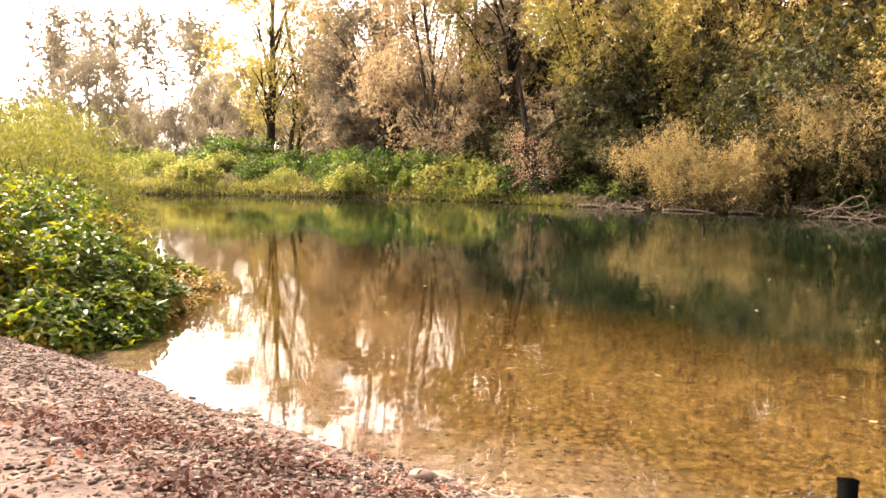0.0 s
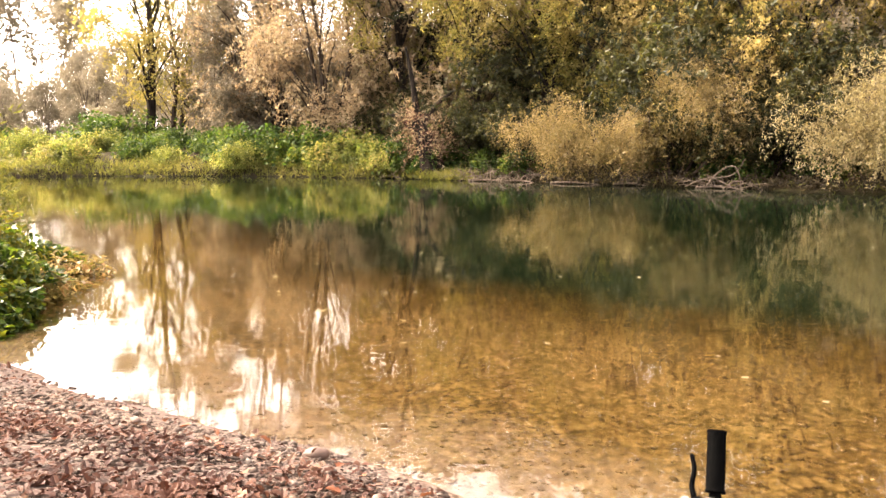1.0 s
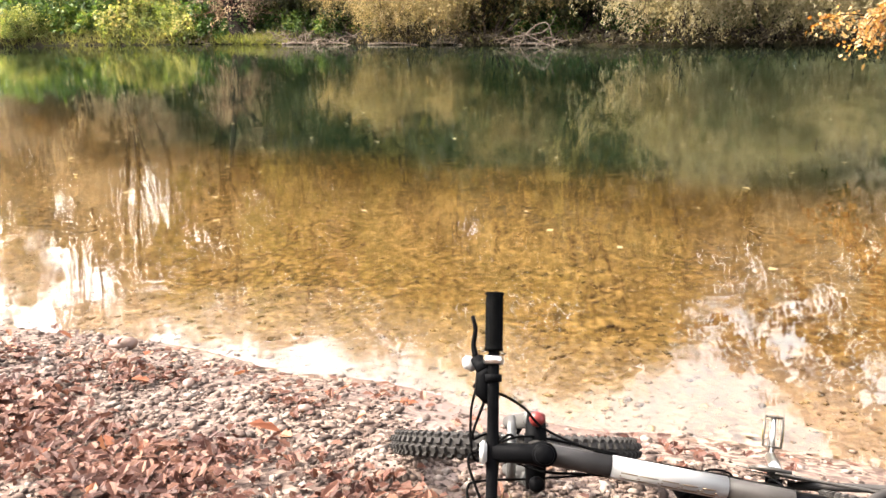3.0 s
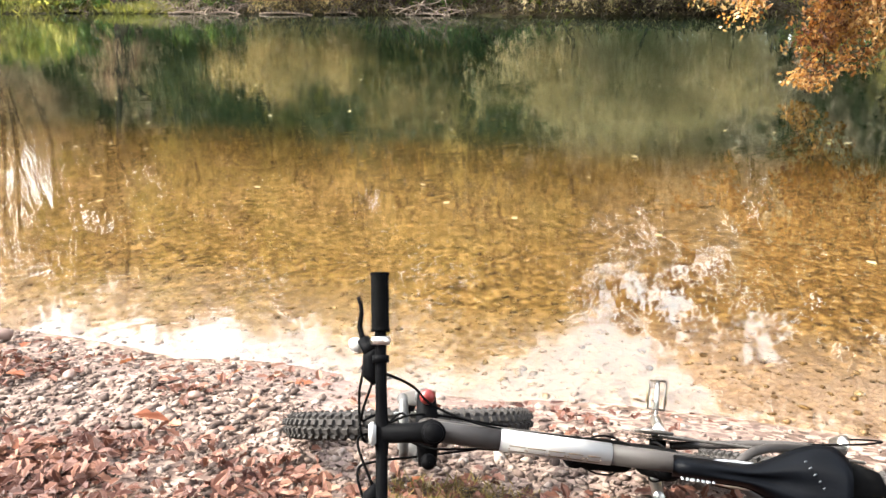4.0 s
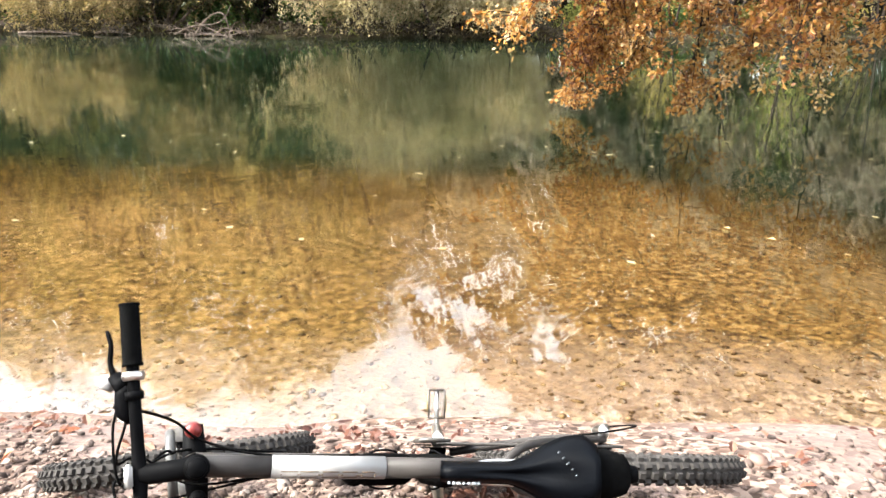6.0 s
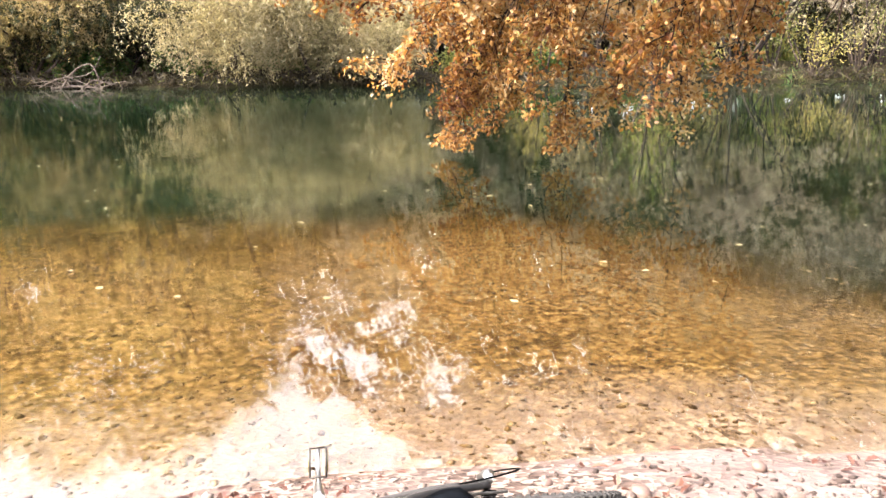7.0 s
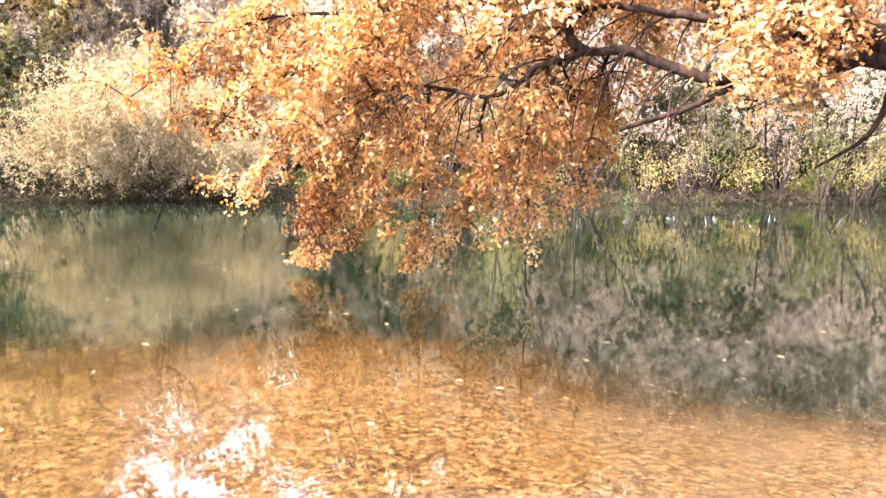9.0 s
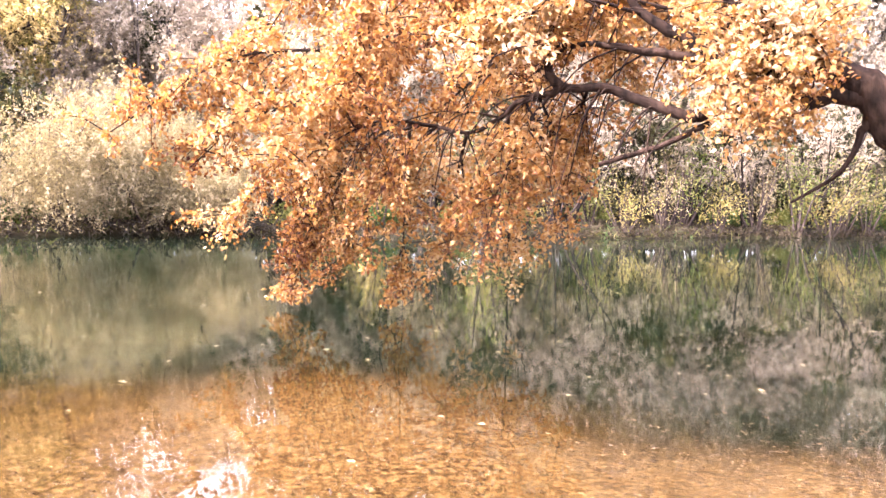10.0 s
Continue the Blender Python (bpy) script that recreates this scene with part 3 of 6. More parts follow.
def far_bank():
    fine = (0.18, 0.085)
    kinds = [crown_tree("willow_tree", 11, 17, 4.6, 3.0, 44, 900, fine, (M_BARK, M_WILLOW), 2, 0.3),
             crown_tree("willow_tree", 12, 17, 5.2, 1.8, 46, 950, fine, (M_BARK, M_RUSSET), 3, 0.3, size=1.35, hang=0.6),
             crown_tree("willow_tree", 13, 17, 4.8, 1.8, 46, 950, (0.2, 0.095), (M_HAZYBARK, M_WHITISH), 3, 0.26, size=1.3, hang=0.6),
             crown_tree("willow_tree", 17, 17, 5.2, 2.2, 46, 800, (0.28, 0.14), (M_HAZYBARK, M_HAZY), 2, 0.28, size=1.4),
             crown_tree("willow_tree", 18, 17, 4.6, 2.4, 44, 900, fine, (M_DARKBARK, M_OLIVE), 2, 0.3),
             crown_tree("willow_tree", 19, 17, 4.0, 5.5, 30, 700, fine, (M_DARKBARK, M_WILLOW), 1, 0.34, 0.06, 1.15, 0.3)]
    names = ["tall willow with yellowing olive leaves on the far bank", "many-stemmed willow with russet autumn leaves on the far bank", "tall willow with pale silvery dry leaves", "grey-beige willow, haze put into its pale leaf colour", "tall olive-brown willow with dark stems", "tall dark-trunked alder with thin yellowing foliage"]
    rows = [  # direction, distance across, kind, height
        (-24.2, 30, 3, 10), (-21.5, 35, 3, 9.0), (-19.0, 33, 3, 8.5), (-16.2, 34, 3, 12), (-14.3, 32, 3, 12), (-12.9, 29.5, 5, 16), (-11.2, 31.5, 0, 13.5), (-8.8, 33, 3, 14), (-6.0, 30.5, 3, 15.5),
        (-4.2, 31.5, 1, 15.5), (-1.0, 30.2, 1, 14.5), (2.2, 33, 1, 16), (4.6, 30.8, 5, 15), (6.6, 32.5, 1, 15.5), (9.6, 30.4, 5, 14), (10.8, 33.5, 1, 15.5),
        (13.8, 30.6, 5, 14.5), (14.8, 33, 1, 14.5), (18.6, 31, 0, 16.5), (21.2, 33, 4, 15.5), (24.6, 32, 0, 8.5), (28.2, 30.5, 4, 15), (29.6, 30, 5, 14.5), (31.2, 33.5, 4, 15.5),
        (34.2, 31.5, 2, 12.5), (37.9, 34, 2, 10.5), (41.0, 31.5, 2, 13), (44.8, 32, 2, 11.4), (48.6, 31.5, 2, 15), (52.6, 34, 2, 9.5), (55.5, 32, 2, 14.5), (59.5, 33, 3, 18), (63.5, 33.5, 1, 19),
        (67.0, 33, 3, 20), (70.0, 35, 2, 18), (73.0, 33, 3, 22), (76.5, 36, 2, 23), (79.8, 33, 3, 22), (83.0, 35, 2, 26), (86.5, 33, 3, 25), (90.0, 35, 2, 25), (94.5, 35, 3, 24), (-30, 34, 3, 9)]
    planted = set()
    rng = random.Random(5)
    for az, n, k, high in rows:
        ob = place(kinds[k], far_spot(az, n), n, rng.uniform(0, 360), high / 17, 0.1, first=k not in planted)
        planted.add(k)
        tagged(ob, names[k], "tree", "trees of the far bank")
    # the wood behind them, taller and coarser
    back = [crown_tree("willow_tree", 15, 19, 5.6, 2.0, 30, 600, (0.32, 0.15), (M_DARKBARK, M_OLIVE), 1, 0.3, size=1.8),
            crown_tree("willow_tree", 16, 19, 5.6, 2.0, 30, 600, (0.32, 0.15), (M_HAZYBARK, M_WHITISH), 1, 0.26, size=1.8),
            crown_tree("willow_tree", 14, 19, 5.6, 1.5, 30, 600, (0.32, 0.15), (M_HAZYBARK, M_HAZY), 2, 0.26, size=1.8)]
    words = ["tall olive tree of the wood behind the bank", "tall pale dry tree of the wood behind the bank", "grey-beige tree of the wood, leaves coloured pale for haze"]
    for i, (az, n, k, high) in enumerate([(-27, 44, 2, 10), (-23, 46, 2, 9), (-18, 44, 2, 9.5), (-14, 44, 2, 11), (-9.5, 42, 2, 12), (-6.5, 42, 2, 14), (-3, 40, 2, 16.5), (1, 42, 2, 17), (5, 39, 2, 15.5), (8.5, 41, 2, 14.5), (13, 40, 2, 15.5), (18, 39, 0, 15.5), (20.5, 41, 0, 16), (24, 39, 0, 9),
                                       (28, 39, 0, 15), (31.5, 40, 0, 16.5), (34.5, 40, 1, 13.5), (42, 40, 1, 13.5), (45.5, 40, 1, 13.5), (49.5, 41, 1, 15), (56, 41, 1, 16), (61, 42, 1, 18), (66, 41, 1, 23), (69.5, 42, 1, 20), (71.5, 39, 1, 24), (73.5, 40, 1, 25), (76.5, 39, 1, 27), (78.5, 38, 1, 25), (81, 39, 1, 30), (83.5, 38, 1, 26), (87, 39, 1, 30), (90, 40, 1, 28), (96, 40, 1, 25)]):
        ob = place(back[k], far_spot(az, n), n, i * 67, high / 19, 0.2, first=i in (0, 11, 16))
        tagged(ob, words[k], "tree", "wood behind the far bank")
    low = [make_tree("willow_tree", 21, 7.0, 4, 46000, (0.115, 0.042), (M_BARK, M_GOLDEN), 0.95, 0.75, 0.9, 0.13, 0.24, 0.2, 0.12),
           make_tree("willow_tree", 22, 6.5, 4, 46000, (0.115, 0.042), (M_BARK, M_GOLDEN), 0.95, 0.75, 0.9, 0.13, 0.22, 0.25, 0.15),
           make_tree("willow_tree", 23, 6.8, 4, 46000, (0.115, 0.042), (M_BARK, M_PALE), 0.95, 0.8, 0.9, 0.13, 0.18, 0.2, 0.3)]
    for i, (az, n, k, s, turn) in enumerate([(17.0, 27.1, 1, 0.7, 10), (23.0, 27.1, 0, 0.92, 80), (35.3, 27.0, 2, 0.9, 200), (41.6, 27.0, 2, 0.9, 300), (45.5, 27.4, 2, 0.8, 30)]):
        ob = place(low[k], far_spot(az, n), n, turn, s, 0.1, first=i in (0, 1, 2))
        tagged(ob, "low willow with dry golden leaves hanging to the water", "tree", "willows over the water")
    slim = make_tree("alder_tree", 32, 12.0, 1, 6000, (0.15, 0.07), (M_DARKBARK, M_WHITISH), 0.55, 0.2, 0.6, 0.13, 0.3)
    for i, (u, n, s) in enumerate([(9.5, 28.4, 0.8), (12, 27.6, 0.75), (14.5, 27.4, 0.75), (10.8, 27.3, 0.6), (16.4, 27.3, 0.8), (19.2, 27.6, 0.85), (22.3, 27.4, 0.8), (25.6, 27.5, 0.9), (18, 29.5, 0.8), (20.5, 28.6, 0.65), (24, 29.4, 0.8), (27, 28.4, 0.7), (31, 29, 0.8)]):
        ob = place(slim, u, n, i * 67, s, 0.1, first=i == 0)
        tagged(ob, "slender dark-stemmed alder with thin foliage", "tree", "slender trees of the far bank")
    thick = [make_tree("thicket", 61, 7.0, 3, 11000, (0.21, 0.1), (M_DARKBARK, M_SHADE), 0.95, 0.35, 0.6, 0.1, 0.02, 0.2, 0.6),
             make_tree("thicket", 62, 7.5, 3, 6500, (0.27, 0.1), (M_BARK, M_RUSSET), 0.95, 0.4, 0.8, 0.1, 0.02, 0.2, 0.6),
             make_tree("thicket", 63, 7.0, 3, 6500, (0.27, 0.1), (M_HAZYBARK, M_HAZY), 0.95, 0.4, 0.8, 0.1, 0.02, 0.2, 0.6),
             make_tree("thicket", 64, 7.0, 3, 6500, (0.27, 0.1), (M_HAZYBARK, M_WHITISH), 0.95, 0.4, 0.8, 0.1, 0.02, 0.2, 0.6)]
    words = ["olive thicket under the far trees, leaves darkened to stand for shade", "brown autumn thicket under the far trees", "dry thicket under the far trees, leaves coloured pale for haze", "whitish dry thicket under the far trees"]
    done = set()
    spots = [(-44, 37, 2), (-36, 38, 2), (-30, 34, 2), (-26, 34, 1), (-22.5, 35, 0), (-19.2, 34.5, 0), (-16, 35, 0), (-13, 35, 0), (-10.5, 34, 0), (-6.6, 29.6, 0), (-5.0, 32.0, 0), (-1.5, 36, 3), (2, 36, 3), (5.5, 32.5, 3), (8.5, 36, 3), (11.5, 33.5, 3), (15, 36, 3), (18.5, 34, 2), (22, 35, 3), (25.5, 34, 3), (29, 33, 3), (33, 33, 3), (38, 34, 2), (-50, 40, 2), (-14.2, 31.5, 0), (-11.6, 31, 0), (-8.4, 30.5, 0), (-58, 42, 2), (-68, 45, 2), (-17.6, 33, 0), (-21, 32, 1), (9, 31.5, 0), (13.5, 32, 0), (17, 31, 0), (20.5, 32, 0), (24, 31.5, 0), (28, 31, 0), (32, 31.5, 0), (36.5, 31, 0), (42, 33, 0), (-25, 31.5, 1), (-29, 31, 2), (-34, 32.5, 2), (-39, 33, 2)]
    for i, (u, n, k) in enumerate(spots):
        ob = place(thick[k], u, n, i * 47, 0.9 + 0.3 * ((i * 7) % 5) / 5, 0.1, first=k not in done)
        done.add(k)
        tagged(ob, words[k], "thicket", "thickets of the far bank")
    # small dark-leaved thickets that deepen the shade low under the trees
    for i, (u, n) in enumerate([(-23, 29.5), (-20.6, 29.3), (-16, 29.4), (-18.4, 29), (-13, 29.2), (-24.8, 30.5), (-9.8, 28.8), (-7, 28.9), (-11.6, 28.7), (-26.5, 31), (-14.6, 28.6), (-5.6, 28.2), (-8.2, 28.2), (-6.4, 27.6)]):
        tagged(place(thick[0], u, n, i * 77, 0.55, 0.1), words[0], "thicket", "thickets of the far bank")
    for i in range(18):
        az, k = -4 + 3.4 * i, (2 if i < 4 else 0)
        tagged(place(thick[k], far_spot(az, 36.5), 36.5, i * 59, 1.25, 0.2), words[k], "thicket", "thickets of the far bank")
    for i, (az, n, k) in enumerate([(-31, 46, 2), (-26, 48, 2), (-21, 50, 2), (-16, 48, 2), (-11, 46, 2), (-6, 44, 2), (-1, 44, 2), (47, 44, 3), (53, 44, 3), (59, 44, 3), (64, 41, 3), (67, 38, 3), (69.5, 40, 3), (72, 37.5, 3), (74.5, 41, 3), (77, 38, 3), (79, 40, 3), (81.5, 38, 3), (84, 42, 3), (86.5, 39, 3), (89, 41, 3), (92, 43, 3)]):
        tagged(place(thick[k], far_spot(az, n), n, i * 59, 1.7, 0.2), words[k], "thicket", "thickets of the far bank")
    # unseen trees and thickets, added behind the shore to block sky light
    for i, (u, n, k) in enumerate([(-13, -10, 0), (-6, -9, 2), (1, -11, 1), (8, -9, 0), (15, -8, 1), (-20, -8, 0)]):
        tagged(place(back[k], u, n, i * 77, 0.9, 0.2), "unseen tall tree added behind the shore to block sky light", "tree", "trees behind the shore")
    for i, (u, n, k) in enumerate([(-10, -7, 0), (-3, -7.5, 1), (4, -7.5, 0), (11, -6.5, 2), (-16, -6, 0)]):
        tagged(place(thick[k], u, n, i * 77, 1.0, 0.2), "unseen thicket added behind the shore to block sky light", "thicket", "thickets behind the shore")
    # far off upstream
    pop = make_tree("poplar_tree", 41, 20.0, 1, 7000, (0.4, 0.2), (M_HAZYBARK, M_HAZY), 0.3, -0.2, 0.8, 0.22, 0.1)
    for i, (u, n, s) in enumerate([(-150, 60, 1.1), (-140, 55, 1.0), (-128, 62, 1.15), (-120, 52, 1.05), (-112, 60, 1.0), (-100, 58, 0.9), (-165, 75, 1.1), (-92, 52, 0.8)]):
        ob = place(pop, u, n, i * 50, s, 0.1, first=i == 0)
        tagged(ob, "distant slim poplar, leaves coloured pale for haze", "tree", "distant poplars")
    for i, (u, n, s) in enumerate([(-85, 42, 0.6), (-95, 35, 0.6), (-110, 40, 0.65), (-130, 38, 0.7), (-125, 28, 0.65), (-90, 24, 0.5), (-110, 22, 0.6), (-76, 38, 0.5)]):
        ob = place(back[2], u, n, i * 71, s, 0.1)
        tagged(ob, "round-crowned willow beyond the bend, leaves coloured pale for haze", "tree", "trees beyond the bend")


far_bank()


# ---- shrubs and grass of the far bank ----
def far_shrubs():
    kinds = [make_shrub("shrub", 51, 1.7, 1.5, 1.3, 5000, (0.16, 0.14), (M_BARK, M_VINE), None, 0.42),
             make_shrub("shrub", 52, 1.9, 1.6, 1.2, 5000, (0.17, 0.15), (M_BARK, M_GREEN), None, 0.42),
             make_shrub("shrub", 53, 1.3, 1.2, 1.3, 5000, (0.12, 0.08), (M_BARK, M_VINE), None, 0.3)]
    labels = ["mound of yellow-green climbing vines on the bank", "dark green leafy shrub on the far bank", "small olive bush at the water's edge"]
    rows = [(-50, 24, 0, 1.5), (-44, 23.5, 2, 1.3), (-41, 26, 0, 1.4), (-38.5, 22.5, 0, 1.0), (-36, 25.5, 1, 1.4), (-33.5, 24.6, 2, 1.1), (-31.5, 27.5, 1, 1.6), (-29.5, 25.7, 2, 1.2), (-28, 28, 1, 1.5), (-34.5, 28.5, 1, 1.5), (-38, 28.5, 1, 1.6), (-26, 29.5, 0, 1.5), (-30, 29.5, 0, 1.6), (-43, 28, 1, 1.7), (-23.5, 29.3, 1, 1.6), (-26.5, 27.2, 2, 1.0),
            (-24.5, 28, 0, 1.4), (-22.6, 27.3, 0, 1.2), (-21, 28.5, 1, 1.3), (-18, 28.6, 1, 1.2), (-15.8, 28.4, 1, 1.1), (-11, 29.5, 1, 1.3), (-7.6, 28.2, 1, 1.3), (-5, 29, 1, 1.5), (-1, 29.5, 1, 1.3), (4.5, 28, 2, 0.9), (7, 28.5, 1, 1.1), (10.5, 29, 0, 0.9),
            (13, 28.8, 1, 0.6), (16.5, 30, 0, 0.8), (23, 29.4, 1, 0.8), (26, 29, 0, 1.0), (29.5, 28.2, 1, 1.2), (34, 29, 0, 1.4), (-60, 24, 0, 1.8), (-55, 28, 1, 1.8), (-70, 26, 2, 1.8), (-80, 28, 0, 2.2), (-66, 32, 1, 1.6), (-48, 29, 0, 1.5)]
    done = set()
    for i, (u, n, k, s) in enumerate(rows):
        ob = place(kinds[k], u, n, i * 83 % 360, s * (0.72 if u > -21 else (0.56, 0.85, 0.66, 0.95, 0.6)[i % 5]), 0.1, first=k not in done)
        done.add(k)
        tagged(ob, labels[k], "shrub", "shrubs of the far bank")
    # grass along the water line
    rng = np.random.default_rng(3)
    c = []
    for i in range(18000):
        u = rng.uniform(-75, -17) if rng.random() < 0.98 else rng.uniform(-17, 34)
        d = abs(rng.normal()) * (1.6 if u < -20 else 0.6) if rng.random() < 0.6 else rng.uniform(-0.1, 0.4)
        n = far_shore(u) + d + 0.05
        p = at(u, n)
        c.append((p.x, p.y, height(u, n)))
    c = np.array(c)
    v, f = leaf_arrays(c, 0.36, 0.045, rng, -1.3)
    tagged(link_mesh("grass", v, f, M_GRASS), "yellow-green grass along the far water's edge", "grass", kind="stuff")
    c = []
    for i in range(9000):
        u = rng.uniform(-18, 36)
        n = far_shore(u) + rng.uniform(0.0, 1.1)
        p = at(u, n)
        c.append((p.x, p.y, height(u, n) + rng.uniform(0, 0.25)))
    v, f = leaf_arrays(np.array(c), 0.32, 0.05, rng, 0.3, 0.2)
    tagged(link_mesh("bank_brush", v, f, M_BRUSH), "brown dead stems and weeds fringing the far bank", "brush", kind="stuff")
    # coppiced stems leaning over the water downstream
    kinds = []
    for k in range(3):
        root = empty("coppice")
        pts = []
        for i in range(9):
            a, tilt = rng.uniform(0, 6.28), rng.uniform(0.1, 0.75)
            way = np.array([math.cos(a) * tilt, math.sin(a) * tilt, 1.0])
            high = rng.uniform(1.6, 4.2)
            line = curve_points([way * [0.2, 0.2, 0] - [0, 0, 0.2], way * [0.5, 0.5, 0.5] * high + rng.normal(size=3) * 0.12, way * high + [0, 0, -0.5 * tilt * tilt * high]], 8)
            v, f = tube_arrays([(line, np.linspace(rng.uniform(0.03, 0.075), 0.012, 8))], 6, 0.08, i)
            link_mesh("stem", v, f, M_BARK, root, True)
            pts.append(line[3:])
        pts = np.concatenate(pts)
        c = pts[rng.integers(0, len(pts), 900)] + rng.normal(size=(900, 3)) * [0.3, 0.3, 0.35]
        v, f = leaf_arrays(c[c[:, 2] > 0.2], 0.15, 0.07, rng, 0.5)
        tagged(link_mesh("crown", v, f, (M_WILLOW, M_PALE, M_VINE)[k], root), kind="stuff")
        kinds.append(root)
    for i in range(21):
        u = 7.5 + i * 1.5 + rng.uniform(-0.5, 0.5)
        ob = place(kinds[i % 3], u, far_shore(u) + rng.uniform(0.25, 1.6), i * 97 % 360, rng.uniform(0.75, 1.1), 0.05, first=i < 3)
        tagged(ob, "clump of thin leaning stems with sparse yellow leaves", "coppice", "coppiced stems of the far bank")


far_shrubs()


# ---- near bank upstream: brambles and tall weeds ----
def near_bank():
    rows = [(-7.15, 2.9, 0.95, 0.8, 0.6, 7500, 101), (-8.2, 3.2, 1.2, 1.1, 0.8, 10500, 102), (-9.6, 4.7, 1.0, 0.8, 0.5, 6500, 103), (-8.5, 1.7, 1.5, 1.3, 1.1, 9500, 104), (-11.2, 4.2, 1.6, 1.4, 1.3, 6000, 105), (-9.7, 3.2, 1.4, 1.2, 1.1, 9500, 106)]
    for u, n, rx, ry, rz, cnt, seed in rows:
        ob = make_shrub("bramble_bush", seed, rx, ry, rz * 0.82, cnt, (0.085, 0.068), (M_BARK, M_BRAMBLE), BROAD_LEAF, 0.16, 0.25, 0.65)
        place(ob, u, n, seed * 37 % 360, 1, 0.05, first=True)
        tagged(ob, "dense green bramble bush with yellowing leaves at the shore", "bush", "brambles on the near bank")
    weeds = make_shrub("tall_weeds", 111, 1.6, 1.3, 1.7, 6000, (0.17, 0.03), (M_BARK, M_GRASS), None, 0.3, -0.7, 0.0, 26)
    for i, (u, n, s) in enumerate([(-13, 5.0, 1.0), (-14.5, 3.2, 1.2), (-16, 6.4, 1.1), (-19, 7.0, 1.2), (-22, 8.2, 1.3), (-17.5, 4.2, 1.3), (-26, 9.6, 1.5), (-30, 11, 1.6), (-24, 6, 1.5), (-35, 13, 1.7), (-41, 14.5, 1.8), (-12, 2.2, 1.2), (-48, 16, 2), (-33, 9, 1.8)]):
        ob = place(weeds, u, n, i * 61, s, 0.05, first=i == 0)
        tagged(ob, "tall yellow-green weeds on the near bank", "weeds", "weeds on the near bank")


near_bank()


# ---- the oak ----
def build_oak():
    root = empty("oak_tree")
    rng = np.random.default_rng(77)
    base = at(8.2, 4.6, 0)
    gz = height(8.2, 4.6)
    trunk = curve_points([(base.x, base.y, gz - 0.3), (base.x - 0.05, base.y + 0.15, 1.3), (base.x - 0.2, base.y + 0.5, 2.6), (base.x - 0.1, base.y + 0.4, 4.6), (base.x - 0.5, base.y + 0.9, 7.0), (base.x - 0.7, base.y + 1.0, 9.5)], 16)
    v, f = tube_arrays([(trunk, np.concatenate([[0.62, 0.5, 0.44], np.linspace(0.42, 0.09, 13)]))], 14, 0.05, 1)
    link_mesh("trunk", v, f, M_OAKBARK, root, True)
    fork = (base.x - 0.15, base.y + 0.45, 1.95)
    limbs = [
        ([fork, (8.36, -0.1, 2.12), (8.13, 0.24, 2.39), (7.91, 0.63, 2.62), (7.7, 1.0, 2.85), (7.2, 1.9, 3.7), (6.6, 3.2, 4.6), (6.2, 4.6, 5.0)], 0.25, 0.025),
        ([(8.13, 0.24, 2.37), (7.91, 0.62, 2.38), (7.52, 1.27, 2.32), (7.33, 1.64, 2.21), (7.15, 2.28, 2.43), (7.02, 2.62, 2.43), (7.04, 3.08, 2.32), (7.24, 3.58, 2.10), (7.28, 4.3, 2.2), (7.36, 4.91, 2.26)], 0.085, 0.012),
        ([(7.84, 0.75, 2.7), (7.74, 1.14, 2.62), (7.43, 1.69, 2.71), (7.3, 2.14, 2.79), (7.23, 2.64, 2.85), (7.3, 3.2, 2.83), (7.2, 4.2, 3.0), (7.0, 5.2, 2.9)], 0.06, 0.010),
        ([(7.55, 1.5, 2.68), (7.41, 1.74, 2.89), (7.32, 2.06, 3.09), (7.2, 2.4, 3.5), (7.1, 3.2, 4.1), (7.0, 4.6, 4.4)], 0.07, 0.012),
        ([(7.6, 1.12, 2.33), (7.45, 1.4, 2.18), (7.28, 1.86, 1.95), (7.13, 2.33, 1.79)], 0.033, 0.022),
        ([(8.1, 0.3, 2.3), (8.13, 0.36, 2.11), (8.1, 0.5, 1.77), (8.2, 0.9, 1.5)], 0.05, 0.012),
        ([(7.02, 2.62, 2.43), (7.05, 2.78, 2.56), (7.08, 2.8, 2.66)], 0.05, 0.04),
        ([(base.x - 0.1, base.y + 0.4, 4.4), (8.2, 0.9, 5.4), (7.6, 2.4, 6.2), (6.6, 3.8, 6.6)], 0.16, 0.03),
        ([(base.x - 0.15, base.y + 0.45, 3.2), (9.2, 1.2, 3.9), (9.6, 3.0, 4.4), (9.4, 4.6, 4.3)], 0.17, 0.03),
        ([(base.x - 0.5, base.y + 0.9, 6.8), (7.8, -0.6, 7.8), (6.4, 0.4, 8.2), (5.2, 1.6, 8.0)], 0.13, 0.03),
        ([(base.x - 0.1, base.y + 0.4, 4.8), (7.6, -2.0, 5.8), (6.4, -1.6, 6.2), (5.2, -0.6, 6.2)], 0.15, 0.03),
    ]
    lines = []
    for ctrl, r0, r1 in limbs:
        p = curve_points(ctrl, len(ctrl) * 4)
        p[1:-1] += rng.normal(size=(len(p) - 2, 3)) * r0 * 0.12
        lines.append(p)
        v, f = tube_arrays([(p, r1 + (r0 - r1) * (1 - np.linspace(0, 1, len(p))) ** 1.4)], 9, 0.07, 2)
        link_mesh("limb", v, f, M_OAKBARK, root, True)
